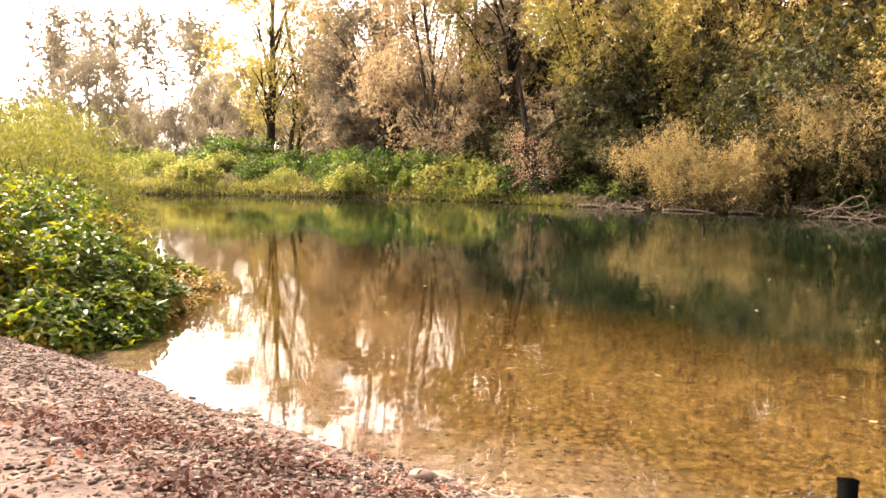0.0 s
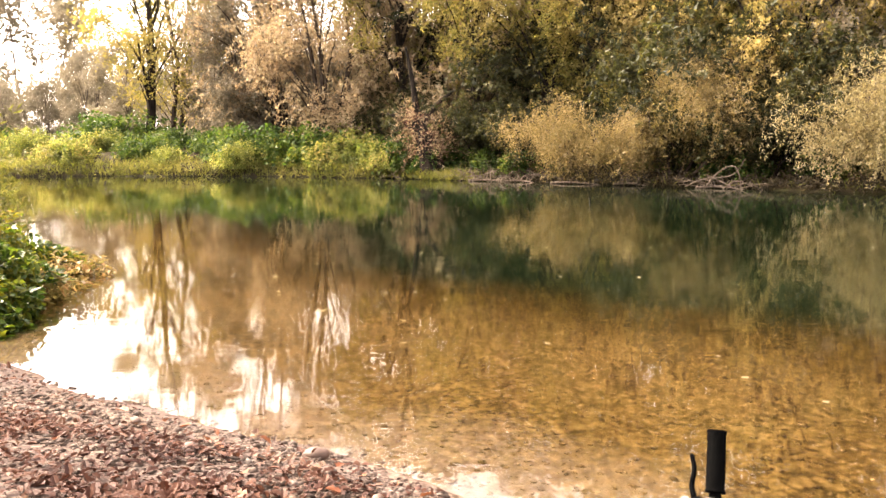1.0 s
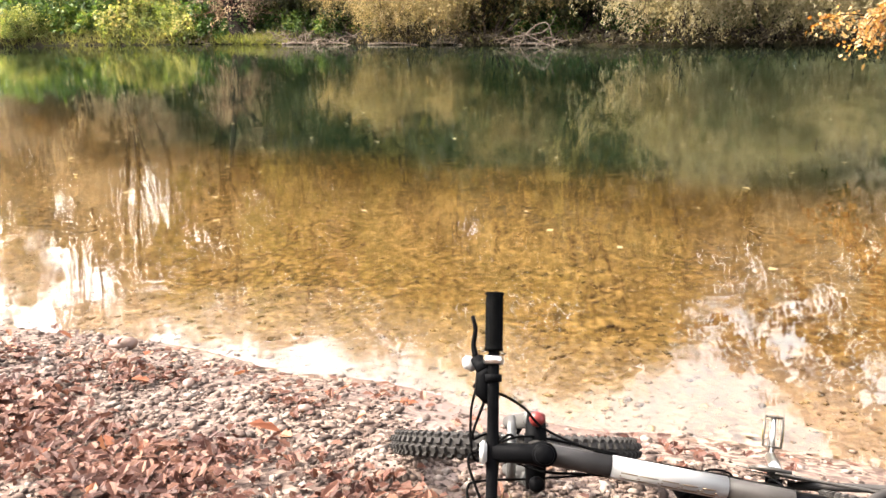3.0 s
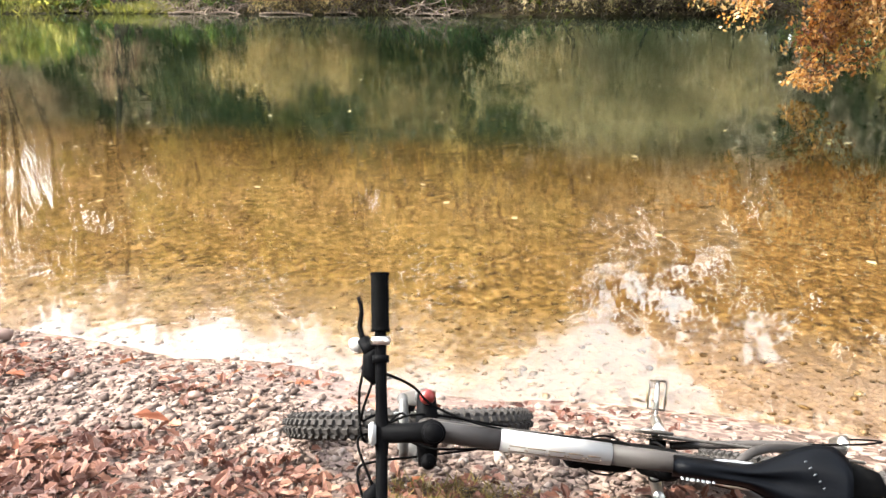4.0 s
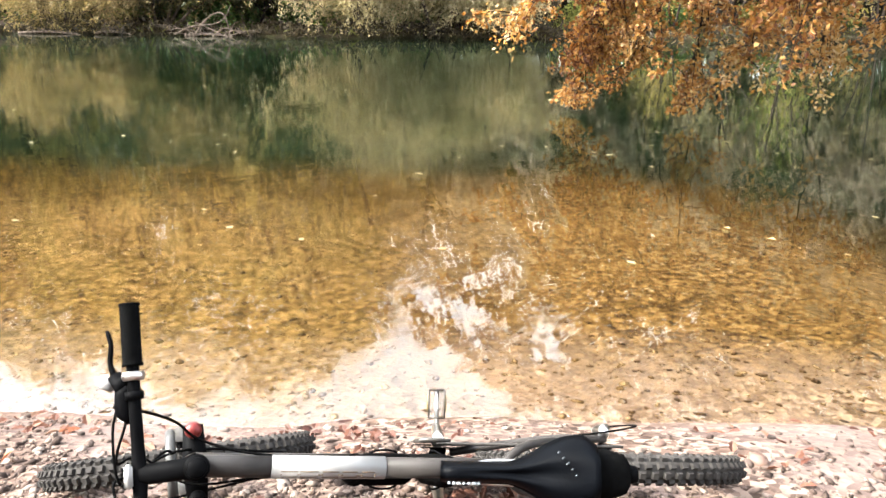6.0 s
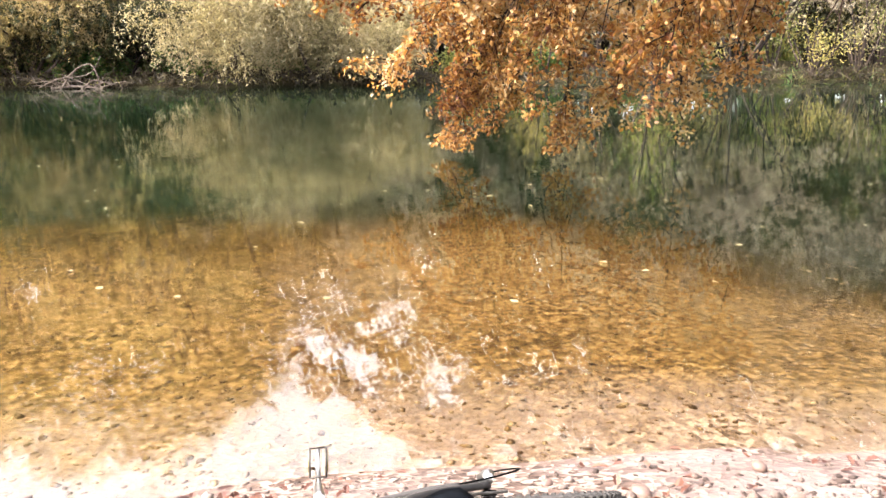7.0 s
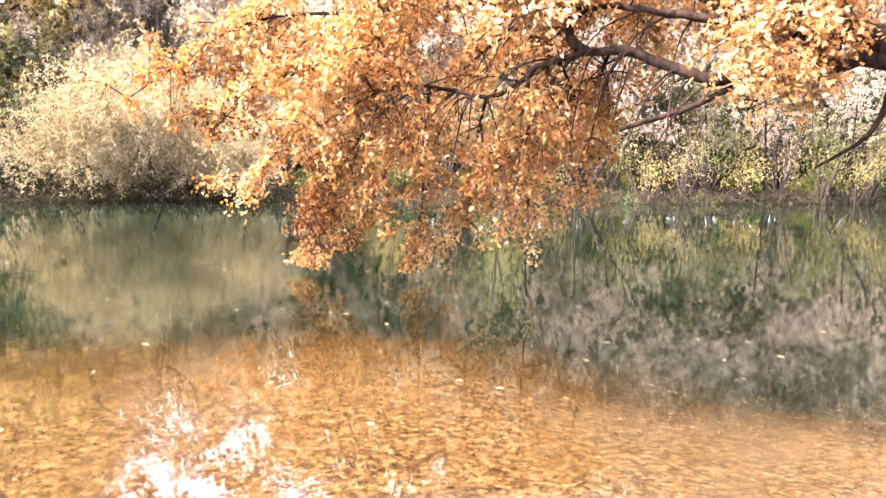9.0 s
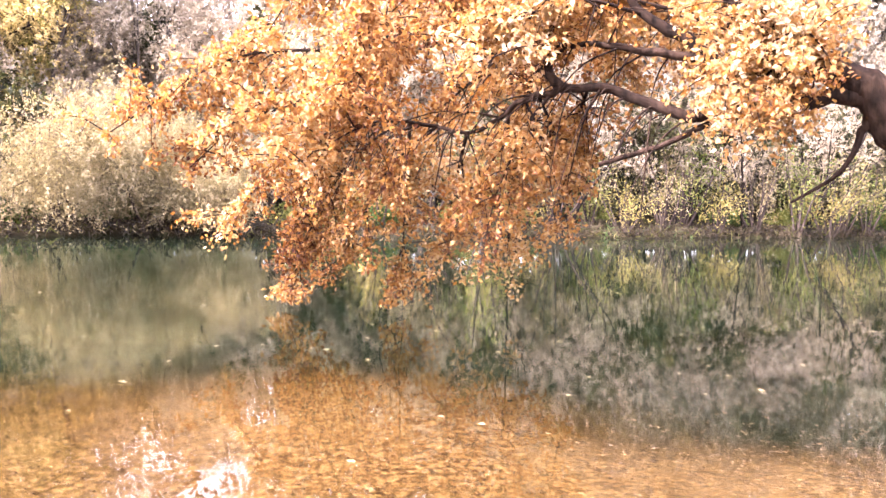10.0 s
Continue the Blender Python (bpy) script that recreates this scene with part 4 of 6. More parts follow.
    # hanging boughs: from a limb out over the water and down to a tip
    boughs = [
        (1, 0.98, (8.21, 6.59, 0.3)), (1, 0.95, (7.49, 6.94, 1.2)), (1, 0.9, (8.59, 5.24, 0.46)), (1, 0.8, (8.6, 4.6, 0.8)), (1, 0.7, (8.94, 3.98, 0.66)), (1, 0.62, (8.72, 3.22, 1.3)),
        (2, 0.98, (5.86, 7.05, 2.03)), (2, 0.9, (6.5, 6.6, 1.7)), (2, 0.85, (8.0, 6.3, 1.4)), (2, 0.7, (8.3, 5.2, 1.6)), (3, 0.98, (6.74, 6.0, 2.8)), (3, 0.7, (7.6, 5.6, 2.4)),
        (3, 0.95, (7.1, 5.3, 3.3)), (0, 0.85, (7.0, 4.8, 3.6)), (0, 0.75, (7.4, 3.8, 3.2)), (0, 0.5, (7.6, 1.6, 2.9)), (0, 0.45, (7.9, 1.0, 2.4)),
        (1, 0.85, (7.9, 5.6, 0.75)), (1, 0.93, (7.9, 6.3, 0.7)), (2, 0.6, (7.9, 3.6, 2.1)), (1, 0.5, (7.9, 2.9, 1.75)), (8, 0.9, (9.0, 5.0, 2.6)), (8, 0.7, (9.6, 4.0, 2.9)),
        (8, 0.98, (9.2, 5.6, 3.6)), (7, 0.9, (6.2, 4.6, 5.8)), (7, 0.7, (6.8, 4.0, 5.0)), (7, 0.98, (5.6, 5.0, 6.2)), (9, 0.9, (4.6, 2.4, 7.2)), (9, 0.7, (5.8, 1.6, 6.8)),
        (10, 0.9, (4.4, 0.2, 5.4)), (10, 0.6, (6.2, -0.8, 5.2)), (7, 0.5, (7.4, 2.8, 5.0)), (9, 0.5, (6.8, 0.8, 7.0)), (0, 0.5, (7.35, 1.15, 2.65)), (0, 0.52, (7.3, 1.2, 3.1)),
        (0, 0.42, (7.5, 0.8, 2.9)), (2, 0.25, (7.2, 1.3, 2.35)), (3, 0.5, (6.8, 3.2, 2.9)), (10, 0.8, (5.2, -0.4, 4.6)), (0, 0.6, (7.6, 1.8, 4.2)), (8, 0.4, (8.6, 1.4, 4.0)),
        (7, 0.35, (8.0, 1.6, 5.0)), (8, 0.3, (8.8, 0.9, 3.5)), (0, 0.95, (6.2, 4.9, 4.2)), (0, 0.98, (5.8, 5.4, 4.8)), (0, 0.85, (6.6, 4.4, 4.6)), (7, 0.98, (6.0, 4.2, 5.4)),
        (0, 0.75, (7.0, 3.6, 4.4)), (7, 0.8, (6.6, 3.4, 5.6)), (7, 0.6, (7.2, 2.6, 6.0)), (7, 0.95, (5.6, 4.6, 6.0)), (7, 0.4, (7.9, 2.2, 4.3)), (8, 0.6, (8.9, 2.4, 3.6)),
        # the upper crown
        (0, 0.45, (7.2, 4.2, 3.1)), (0, 0.60, (7.9, 4.0, 3.0)), (7, 0.75, (7.8, 4.3, 4.7)), (8, 0.90, (8.6, 3.7, 3.0)), (0, 0.45, (8.7, 3.5, 3.9)), (8, 0.60, (9.1, 3.3, 5.0)), (8, 0.75, (9.2, 2.9, 3.2)), (7, 0.90, (9.3, 2.6, 4.1)), (8, 0.45, (9.4, 2.2, 5.3)),
        (8, 0.60, (9.5, 1.8, 3.4)), (0, 0.75, (8.5, 3.9, 4.3)), (8, 0.90, (9.4, 3.3, 3.8)), (7, 0.45, (9.3, 1.3, 4.3)), (7, 0.60, (8.2, 3.5, 5.6)), (8, 0.75, (9.6, 1.0, 3.7)), (7, 0.90, (9.8, 2.2, 4.5)), (8, 0.45, (9.3, 1.6, 5.5)), (8, 0.60, (9.8, 2.7, 3.5)),
        # sprays on the shore side of the limbs
        (2, 0.9, (5.8, 4.0, 2.4)), (1, 0.85, (5.8, 4.5, 1.75)), (1, 0.95, (5.6, 4.7, 2.15)), (1, 0.6, (6.7, 3.1, 1.5)), (8, 0.8, (9.6, 2.2, 3.1)), (8, 0.6, (9.7, 1.6, 3.3)), (8, 0.9, (9.5, 2.8, 2.9)), (8, 0.5, (9.7, 1.2, 3.6)),
        (2, 0.65, (6.3, 3.0, 2.6)), (2, 0.9, (5.9, 4.0, 2.8)), (3, 0.4, (6.4, 2.9, 2.9)), (0, 0.4, (7.3, 1.25, 2.6)), (2, 0.2, (7.3, 1.15, 2.35)),
    ]
    twigs, spots = [], []
    for k, f0, tip in boughs:
        line = lines[k]
        s = line[int(f0 * (len(line) - 1))]
        tip = np.array(tip)
        mid = (s + tip) / 2 + [0, 0, 0.12 * np.linalg.norm(tip - s)]
        main = curve_points([s, mid, tip], 12)
        twigs.append((main, np.linspace(0.02, 0.005, 12)))
        span = np.linalg.norm(tip - s)
        for j in range(int((9 + 7 * span) * (0.65 if tip[2] > 3.3 else 1.25))):
            i = rng.integers(3, 12)
            o = main[i]
            w = unit(unit(tip - s) * 0.6 + rng.normal(size=3) * 0.65 + [0, 0, -0.25]) * rng.uniform(0.25, 0.7)
            end = o + w
            end[2] = max(end[2], 0.18)
            sub = curve_points([o, o + w * 0.55 + [0, 0, 0.05], end], 6)
            twigs.append((sub, np.linspace(0.008, 0.0025, 6)))
            spots.append(sub[2:])
        spots.append(main[7:])
    v, f = tube_arrays(twigs, 4)
    tagged(link_mesh("twig_mass", v, f, M_OAKBARK, root, True), kind="stuff")
    spots = np.concatenate(spots)
    c = spots[rng.integers(0, len(spots), 100000)] + rng.normal(size=(100000, 3)) * 0.05
    c[:, 2] = np.maximum(c[:, 2], 0.12)
    v, f = leaf_arrays(c[:22000], 0.066, 0.05, rng, 0.3, 0.2, OAK_LEAF)
    tagged(link_mesh("crown", v, f, M_OAKLEAF, root), kind="stuff")
    v, f = leaf_arrays(c[22000:], 0.06, 0.04, rng, 0.3, 0.1)
    tagged(link_mesh("crown", v, f, M_OAKLEAF, root), kind="stuff")
    # bare twigs that hang below the limbs
    bare = []
    for k in (1, 1, 1, 2, 2, 3):
        for i in range(16):
            o = lines[k][rng.integers(int(len(lines[k]) * 0.3), len(lines[k]))]
            w = unit(np.array([-0.1, 0.55, -0.7]) + rng.normal(size=3) * 0.4) * rng.uniform(0.4, 1.1)
            bare.append((curve_points([o, o + w * 0.5 + [0, 0, 0.1], o + w + [0, 0, -0.1]], 8), np.linspace(0.011, 0.003, 8)))
    v, f = tube_arrays(bare, 4)
    tagged(link_mesh("bare_twigs", v, f, M_OAKBARK, root, True), kind="stuff")
    tagged(root, "old oak with orange autumn leaves leaning over the water", "tree")


build_oak()


# ---- shore: pebbles and leaves ----
def beach_spot(rng):
    u = rng.uniform(-7.5, 4.5)
    while u > 0.6 and rng.random() < 0.65:          # the downstream end is bare wet sand
        u = rng.uniform(-7.5, 4.5)
    d = abs(rng.normal()) * 1.25
    if d < 0.55 and rng.random() < (0.6 if u < -1 else 0.85):          # a strip of bare wet sand
        d += 0.55
    return u, near_shore(u) + 0.12 - d


def close_spot(rng):
    u = rng.uniform(-3.2, 1.0) if rng.random() < 0.85 else rng.uniform(1.0, 3.4)
    d = 1.7 * rng.random()
    if d < 0.45 and rng.random() < (0.5 if u < -1 else 0.8):
        d += 0.5
    return u, near_shore(u) - 0.02 - d


def bed_spot(rng):
    u = rng.uniform(-7.5, 7.0)
    return u, near_shore(u) + 0.05 + abs(rng.normal()) * 2.4


tagged(stones("gravel", 61, 22000, beach_spot, (0.005, 0.022), M_PEBBLE), "pale rounded river gravel of the shore", "gravel", kind="stuff")
tagged(stones("fine_gravel", 63, 9000, close_spot, (0.003, 0.010), M_PEBBLE, 0.6, 0.25), "small pale pebbles around the bicycle", "gravel", kind="stuff")
tagged(stones("bed_gravel", 62, 14000, bed_spot, (0.006, 0.021), M_BEDSTONE, 0.45), "ochre gravel on the river bed", "gravel", kind="stuff")


def leaf_litter():
    rng = np.random.default_rng(64)
    c = []
    while len(c) < 15000:
        u = rng.uniform(-8, 4.5)
        d = abs(rng.normal()) * 1.1 + (0.75 if u < -1.2 else 1.15) + 0.3 * math.sin(u * 0.9)
        if rng.random() < 0.08:
            d = rng.uniform(0.05, 1.2)
        if rng.random() < 0.16:           # blown together round the bicycle
            u, d = rng.uniform(-2.6, 0.4), rng.uniform(0.85, 1.7)
        if u > 0.4 and rng.random() < 0.7:
            continue
        n = near_shore(u) - d
        if noise.noise((u * 2.2, n * 2.2, 5.0)) + 0.3 < rng.random() * 0.8:
            continue
        p = at(u, n)
        c.append((p.x, p.y, height(u, n) + 0.008 + 0.02 * rng.random()))
    v, f = leaf_arrays(np.array(c), 0.038, 0.031, rng, 0.0, 0.8, OAK_LEAF)
    tagged(link_mesh("leaf_litter", v, f, M_DEADLEAF), "brown fallen leaves strewn on the gravel", "leaves", kind="stuff")


leaf_litter()


# ---- the mountain bike lying on the shore ----
# Its own axes: x ahead, y to its left, z up, from the bottom bracket.
M_TYRE = plain("tyre_rubber", (0.022, 0.02, 0.0185), 0.85, 0, 0.35, 40, 0.3, spec=0.05)
M_BLACK = plain("black_alloy", (0.002, 0.002, 0.0022), 0.5, 0.0, 0.3, 60, 0.1, spec=0.008)
M_RUBBER = plain("black_rubber", (0.002, 0.002, 0.002), 0.7, 0.0, 0.3, 80, 0.4, spec=0.006)
M_SADDLE = plain("black_vinyl", (0.0008, 0.001, 0.0015), 0.45, 0.0, 0.3, 25, 0.25, spec=0.025)
M_GREY = plain("grey_paint", (0.022, 0.0195, 0.018), 0.5, 0.0, 0.25, 18, 0.05, 0.0, spec=0.08)
M_FORK = plain("grey_fork_paint", (0.028, 0.027, 0.026), 0.5, 0.0, 0.3, 20, 0.1)
M_WHITE = plain("white_paint", (0.17, 0.165, 0.158), 0.4, 0.0, 0.16, 14, 0.05, 0.1)
M_SILVER = plain("brushed_alloy", (0.45, 0.44, 0.42), 0.3, 1.0, 0.15, 50, 0.1)
M_STEEL = plain("oily_steel", (0.045, 0.04, 0.035), 0.45, 0.6, 0.4, 90, 0.2)
M_RED = plain("red_anodised", (0.10, 0.012, 0.01), 0.4, 0.4, 0.3, 30, 0.1)
M_GOLD = plain("gold_print", (0.05, 0.026, 0.01), 0.5, 0.0, 0.2, 30, 0.0)
M_PRINT = plain("grey_print", (0.16, 0.17, 0.18), 0.5, 0.0, 0.2, 30, 0.0)
M_WORN = plain("worn_print", (0.02, 0.024, 0.028), 0.5, 0.0, 0.4, 60, 0.0)
M_REFLECT = plain("yellow_reflector", (0.1, 0.075, 0.012), 0.25, 0.0, 0.2, 60, 0.1, 0.6)

AXIS, HEAD = Vector((-0.326, 0, 0.946)).normalized(), Vector((0.42, 0, 0.62))
STEER = Matrix.Translation(HEAD) @ Matrix.Rotation(radians(8.5), 4, AXIS) @ Matrix.Translation(-HEAD)


def turned(p):
    return STEER @ Vector(p)


def rod(name, pts, radii, mat, parent, sides=10, label="", bump=0.0):
    """A round bar along points, closed at both ends."""
    pts = [np.array(p, float) for p in pts]
    radii = list(radii) if hasattr(radii, "__len__") else [radii] * len(pts)
    d0, d1 = unit(pts[0] - pts[1]) * radii[0] * 0.02, unit(pts[-1] - pts[-2]) * radii[-1] * 0.02
    pts = [pts[0] + d0] + pts + [pts[-1] + d1]
    radii = [1e-4] + radii + [1e-4]
    v, f = tube_arrays([(np.array(pts), radii)], sides, bump)
    return link_mesh(name, v, f, mat, parent, True, label)


def ring(name, centre, axis, radius, thick, mat, parent, segs=48, sides=10, squash=1.0, label=""):
    """A torus about an axis."""
    z = Vector(axis).normalized()
    q = z.to_track_quat("Z", "Y").to_matrix()
    V, F = [], []
    for i in range(segs):
        a = 2 * math.pi * i / segs
        for j in range(sides):
            b = 2 * math.pi * j / sides
            r = radius + thick * math.cos(b)
            V.append(tuple(Vector(centre) + q @ Vector((r * math.cos(a), r * math.sin(a), thick * squash * math.sin(b)))))
            F.append((i * sides + j, (i + 1) % segs * sides + j, (i + 1) % segs * sides + (j + 1) % sides, i * sides + (j + 1) % sides))
    return link_mesh(name, np.array(V), np.array(F), mat, parent, True, label)


def disc(name, centre, axis, radius, depth, mat, parent, teeth=0, label=""):
    c, z = Vector(centre), Vector(axis).normalized()
    q = z.to_track_quat("Z", "Y").to_matrix()
    bm = bmesh.new()
    k = teeth * 2 if teeth else 24
    rings = []
    for h in (-depth / 2, depth / 2):
        rings.append([bm.verts.new(c + q @ Vector((math.cos(2 * math.pi * i / k) * (radius * (0.95 if teeth and i % 2 else 1)), math.sin(2 * math.pi * i / k) * (radius * (0.95 if teeth and i % 2 else 1)), h))) for i in range(k)])
    bm.faces.new(rings[0][::-1])
    bm.faces.new(rings[1])
    for i in range(k):
        bm.faces.new((rings[0][i], rings[0][(i + 1) % k], rings[1][(i + 1) % k], rings[1][i]))
    return part(name, bm, mat, parent, label, False)


def block(name, centre, size, mat, parent, rot=None, bevel=0.004, label=""):
    bm = bmesh.new()
    bmesh.ops.create_cube(bm, size=1.0)
    bmesh.ops.scale(bm, vec=size, verts=bm.verts)
    bmesh.ops.bevel(bm, geom=bm.edges[:], offset=bevel, segments=2, affect="EDGES")
    m = (rot or Matrix()).to_4x4()
    bmesh.ops.transform(bm, matrix=Matrix.Translation(centre) @ m, verts=bm.verts)
    return part(name, bm, mat, parent, label)


def build_wheel(bike, centre, axis, sprockets):
    w = empty("wheel")
    w.parent = bike
    c, z = Vector(centre), Vector(axis).normalized()
    q = z.to_track_quat("Z", "Y").to_matrix()
    R = 0.303
    # tyre with knobbly tread
    V, F = [], []
    segs, sides = 64, 12
    for i in range(segs):
        a = 2 * math.pi * i / segs
        for j in range(sides):
            b = 2 * math.pi * j / sides
            r = R + 0.026 * math.cos(b)
            V.append(c + q @ Vector((r * math.cos(a), r * math.sin(a), 0.027 * math.sin(b))))
            F.append((i * sides + j, (i + 1) % segs * sides + j, (i + 1) % segs * sides + (j + 1) % sides, i * sides + (j + 1) % sides))
    for i in range(76):
        for k, (b, wd) in enumerate(((-1.05, 0.007), (-0.36, 0.008), (0.36, 0.008), (1.05, 0.007))):
            a = 2 * math.pi * (i + 0.5 * (k % 2)) / 76
            m = q @ Matrix.Rotation(a, 3, "Z") @ Matrix.Rotation(-b, 3, "Y")
            o = c + q @ (Matrix.Rotation(a, 3, "Z") @ Vector((R, 0, 0)))
            n0 = len(V)
            for x in (0.022, 0.0335):
                for y, zz in ((-1, -1), (1, -1), (1, 1), (-1, 1)):
                    s = 1.0 if x < 0.03 else 0.8
                    V.append(o + m @ Vector((x, y * 0.0075 * s, zz * wd * s)))
            F += [(n0, n0 + 3, n0 + 2, n0 + 1), (n0 + 4, n0 + 5, n0 + 6, n0 + 7)] + [(n0 + t, n0 + (t + 1) % 4, n0 + 4 + (t + 1) % 4, n0 + 4 + t) for t in range(4)]
    link_mesh("tyre", np.array([tuple(v) for v in V]), np.array(F), M_TYRE, w, False, "dusty knobbly mountain bike tyre")
    ring("rim", c, z, 0.272, 0.010, M_SILVER, w, 64, 8, 1.1)
    rod("hub", [c - z * 0.055, c - z * 0.05, c - z * 0.03, c + z * 0.03, c + z * 0.05, c + z * 0.055], [0.008, 0.026, 0.014, 0.014, 0.026, 0.008], M_BLACK, w, 14)
    me = None
    for i in range(28):
        a = 2 * math.pi * i / 28
        side = 0.03 if i % 2 else -0.03
        if me is None:
            v, f = tube_arrays([(np.array([(0.02, 0, 0), (0.265, 0, 0)]), [0.0012, 0.0012])], 5)
            s = link_mesh("spoke", v, f, M_SILVER, w, True)
            me = s.data
        else:
            s = new("spoke", me)
            s.parent = w
        lean = Matrix.Rotation(math.atan2(side, 0.245), 4, "Y")
        s.matrix_basis = Matrix.Translation(c) @ q.to_4x4() @ Matrix.Rotation(a, 4, "Z") @ Matrix.Translation((0, 0, side)) @ lean
    if sprockets:
        for i in range(6):
            disc("sprocket", c - z * (0.024 + 0.005 * i), z, 0.056 - 0.006 * i, 0.002, M_STEEL, w, 22)
    return w


def build_bike():
    bike = empty("bicycle", pose(1.504, 1.435, 0.322, -58.742, 0.653, 137.026))
    tagged(bike, "white and grey mountain bike lying on the gravel shore", "bicycle")
    rear, front = Vector((-0.42, 0, 0.03)), turned((0.649, 0, 0.03))
    faxis = STEER.to_3x3() @ Vector((0, 1, 0))
    build_wheel(bike, rear, (0, 1, 0), True)
    build_wheel(bike, front, faxis, False)
    # tubes
    hb, ht = HEAD - AXIS * 0.13, HEAD + AXIS * 0.0
    seat = Vector((-0.15, 0, 0.44))
    a, b = ht - AXIS * 0.03, seat - Vector((-0.15, 0, 0.44)) * 0.06
    fr = empty("bike_frame")
    fr.parent = bike
    rod("top_tube", [a, a.lerp(b, 0.23)], [0.021, 0.0205], M_GREY, fr, 16)
    tt = rod("top_tube_panel", [a.lerp(b, 0.232), a.lerp(b, 0.60)], [0.0222, 0.0218], M_WHITE, fr, 16, "white painted panel with outlined print")
    rod("top_tube_end", [a.lerp(b, 0.602), b], [0.0205, 0.019], M_GREY, fr, 16)
    along = (b - a).normalized()
    rot = along.to_track_quat("X", "Z").to_matrix()
    nrm = Vector((0, 0.62, 0.78)).normalized()
    nrm = (nrm - along * nrm.dot(along)).normalized()
    acr = along.cross(nrm)
    for f0, ln in ((0.262, 0.032), (0.325, 0.036), (0.393, 0.032), (0.455, 0.03), (0.515, 0.026)):
        p = a.lerp(b, f0 + 0.025) + nrm * 0.0216
        for off in (0.0065, -0.0065):
            block("print", p + acr * off - nrm * 0.001, (ln, 0.002, 0.003), M_GOLD, tt, rot, 0.0003)
        for off in (0.5, -0.5):
            block("print", p + along * off * ln, (0.003, 0.0022, 0.014), M_GOLD, tt, rot, 0.0003)
    rod("head_tube", [hb - AXIS * 0.01, hb, ht, ht + AXIS * 0.01], [0.024, 0.022, 0.022, 0.024], M_GREY, fr, 14)
    rod("down_tube", [hb + AXIS * 0.02, Vector((0.0, 0, 0.0))], [0.023, 0.021], M_GREY, fr, 14)
    rod("seat_tube", [Vector((0, 0, 0)), seat, seat * 1.06], [0.018, 0.017, 0.018], M_GREY, fr, 14)
    rod("bottom_bracket", [(0, -0.037, 0), (0, 0.037, 0)], 0.021, M_BLACK, fr, 14)
    for s in (1, -1):
        rod("chainstay", [tuple(p) for p in curve_points([(-0.03, s * 0.025, 0), (-0.15, s * 0.045, 0.0), (-0.3, s * 0.065, 0.015), tuple(rear + Vector((0, s * 0.065, 0)))], 9)], 0.0105, M_GREY, fr, 9)
        rod("seatstay", [tuple(p) for p in curve_points([tuple(seat * 0.96), tuple(seat * 0.96 + Vector((-0.05, s * 0.045, -0.03))), (-0.31, s * 0.06, 0.2), tuple(rear + Vector((0, s * 0.065, 0)))], 11)], 0.0095, M_GREY, fr, 9)
    # fork
    fork = empty("fork")
    fork.parent = bike
    crown = hb - AXIS * 0.03
    rod("steerer", [tuple(crown), tuple(HEAD + AXIS * 0.06)], 0.0145, M_BLACK, fork, 12)
    c0 = turned(crown)
    rod("crown", [tuple(c0 - faxis * 0.078), tuple(c0), tuple(c0 + faxis * 0.078)], [0.02, 0.026, 0.02], M_BLACK, fork, 12)
    fwd = STEER.to_3x3() @ Vector((0.04, 0, 0))
    for s in (1, -1):
        top = c0 + faxis * s * 0.066 + AXIS * 0.025
        mid = c0 + faxis * s * 0.066 - AXIS * 0.14
        end = front + faxis * s * 0.062
        rod("stanchion", [tuple(top), tuple(mid)], 0.0145, M_SILVER, fork, 12)
        rod("fork_leg", [tuple(c0 + faxis * s * 0.066 - AXIS * 0.10), tuple(mid), tuple(end + fwd * 0.4), tuple(end)], [0.021, 0.021, 0.017, 0.014], M_FORK, fork, 12)
        rod("knob", [tuple(top - AXIS * 0.002), tuple(top + AXIS * 0.012), tuple(top + AXIS * 0.026)], [0.016, 0.017, 0.012], M_RED if s < 0 else M_BLACK, fork, 14, "dull red fork adjuster" if s < 0 else "")
    arch = [tuple(c0 + faxis * x - AXIS * (0.115 - z) + fwd.normalized() * 0.05) for x, z in ((-0.066, 0.0), (-0.05, 0.035), (0, 0.045), (0.05, 0.035), (0.066, 0.0))]
    rod("fork_arch", arch, 0.011, M_FORK, fork, 9)
    # stem and bar
    clamp = turned((0.497, 0, 0.69))
    stem_base = HEAD + AXIS * 0.045
    stem = empty("stem")
    stem.parent = bike
    rod("stem_body", [tuple(stem_base), tuple(stem_base.lerp(clamp, 0.25)), tuple(clamp)], [0.026, 0.019, 0.018], M_BLACK, stem, 12)
    rod("steerer_clamp", [tuple(HEAD + AXIS * 0.02), tuple(HEAD + AXIS * 0.07)], 0.023, M_BLACK, stem, 14)
    rod("top_cap", [tuple(HEAD + AXIS * 0.07), tuple(HEAD + AXIS * 0.077)], [0.019, 0.017], M_BLACK, stem, 14)
    ahead = (clamp - stem_base).normalized()
    frot = Matrix((ahead, faxis, ahead.cross(faxis))).transposed()
    plate = block("face_plate", clamp + ahead * 0.017, (0.014, 0.042, 0.044), M_WHITE, stem, frot, 0.004, "white stem face plate")
    for y in (-0.013, 0.013):
        for z in (-0.016, 0.016):
            p = clamp + ahead * 0.024
            rod("bolt", [tuple(p + frot @ Vector((0, y, z))), tuple(p + frot @ Vector((0.004, y, z)))], 0.0032, M_BLACK, plate, 6)
    bar = empty("handlebar")
    bar.parent = bike
    L = 0.298
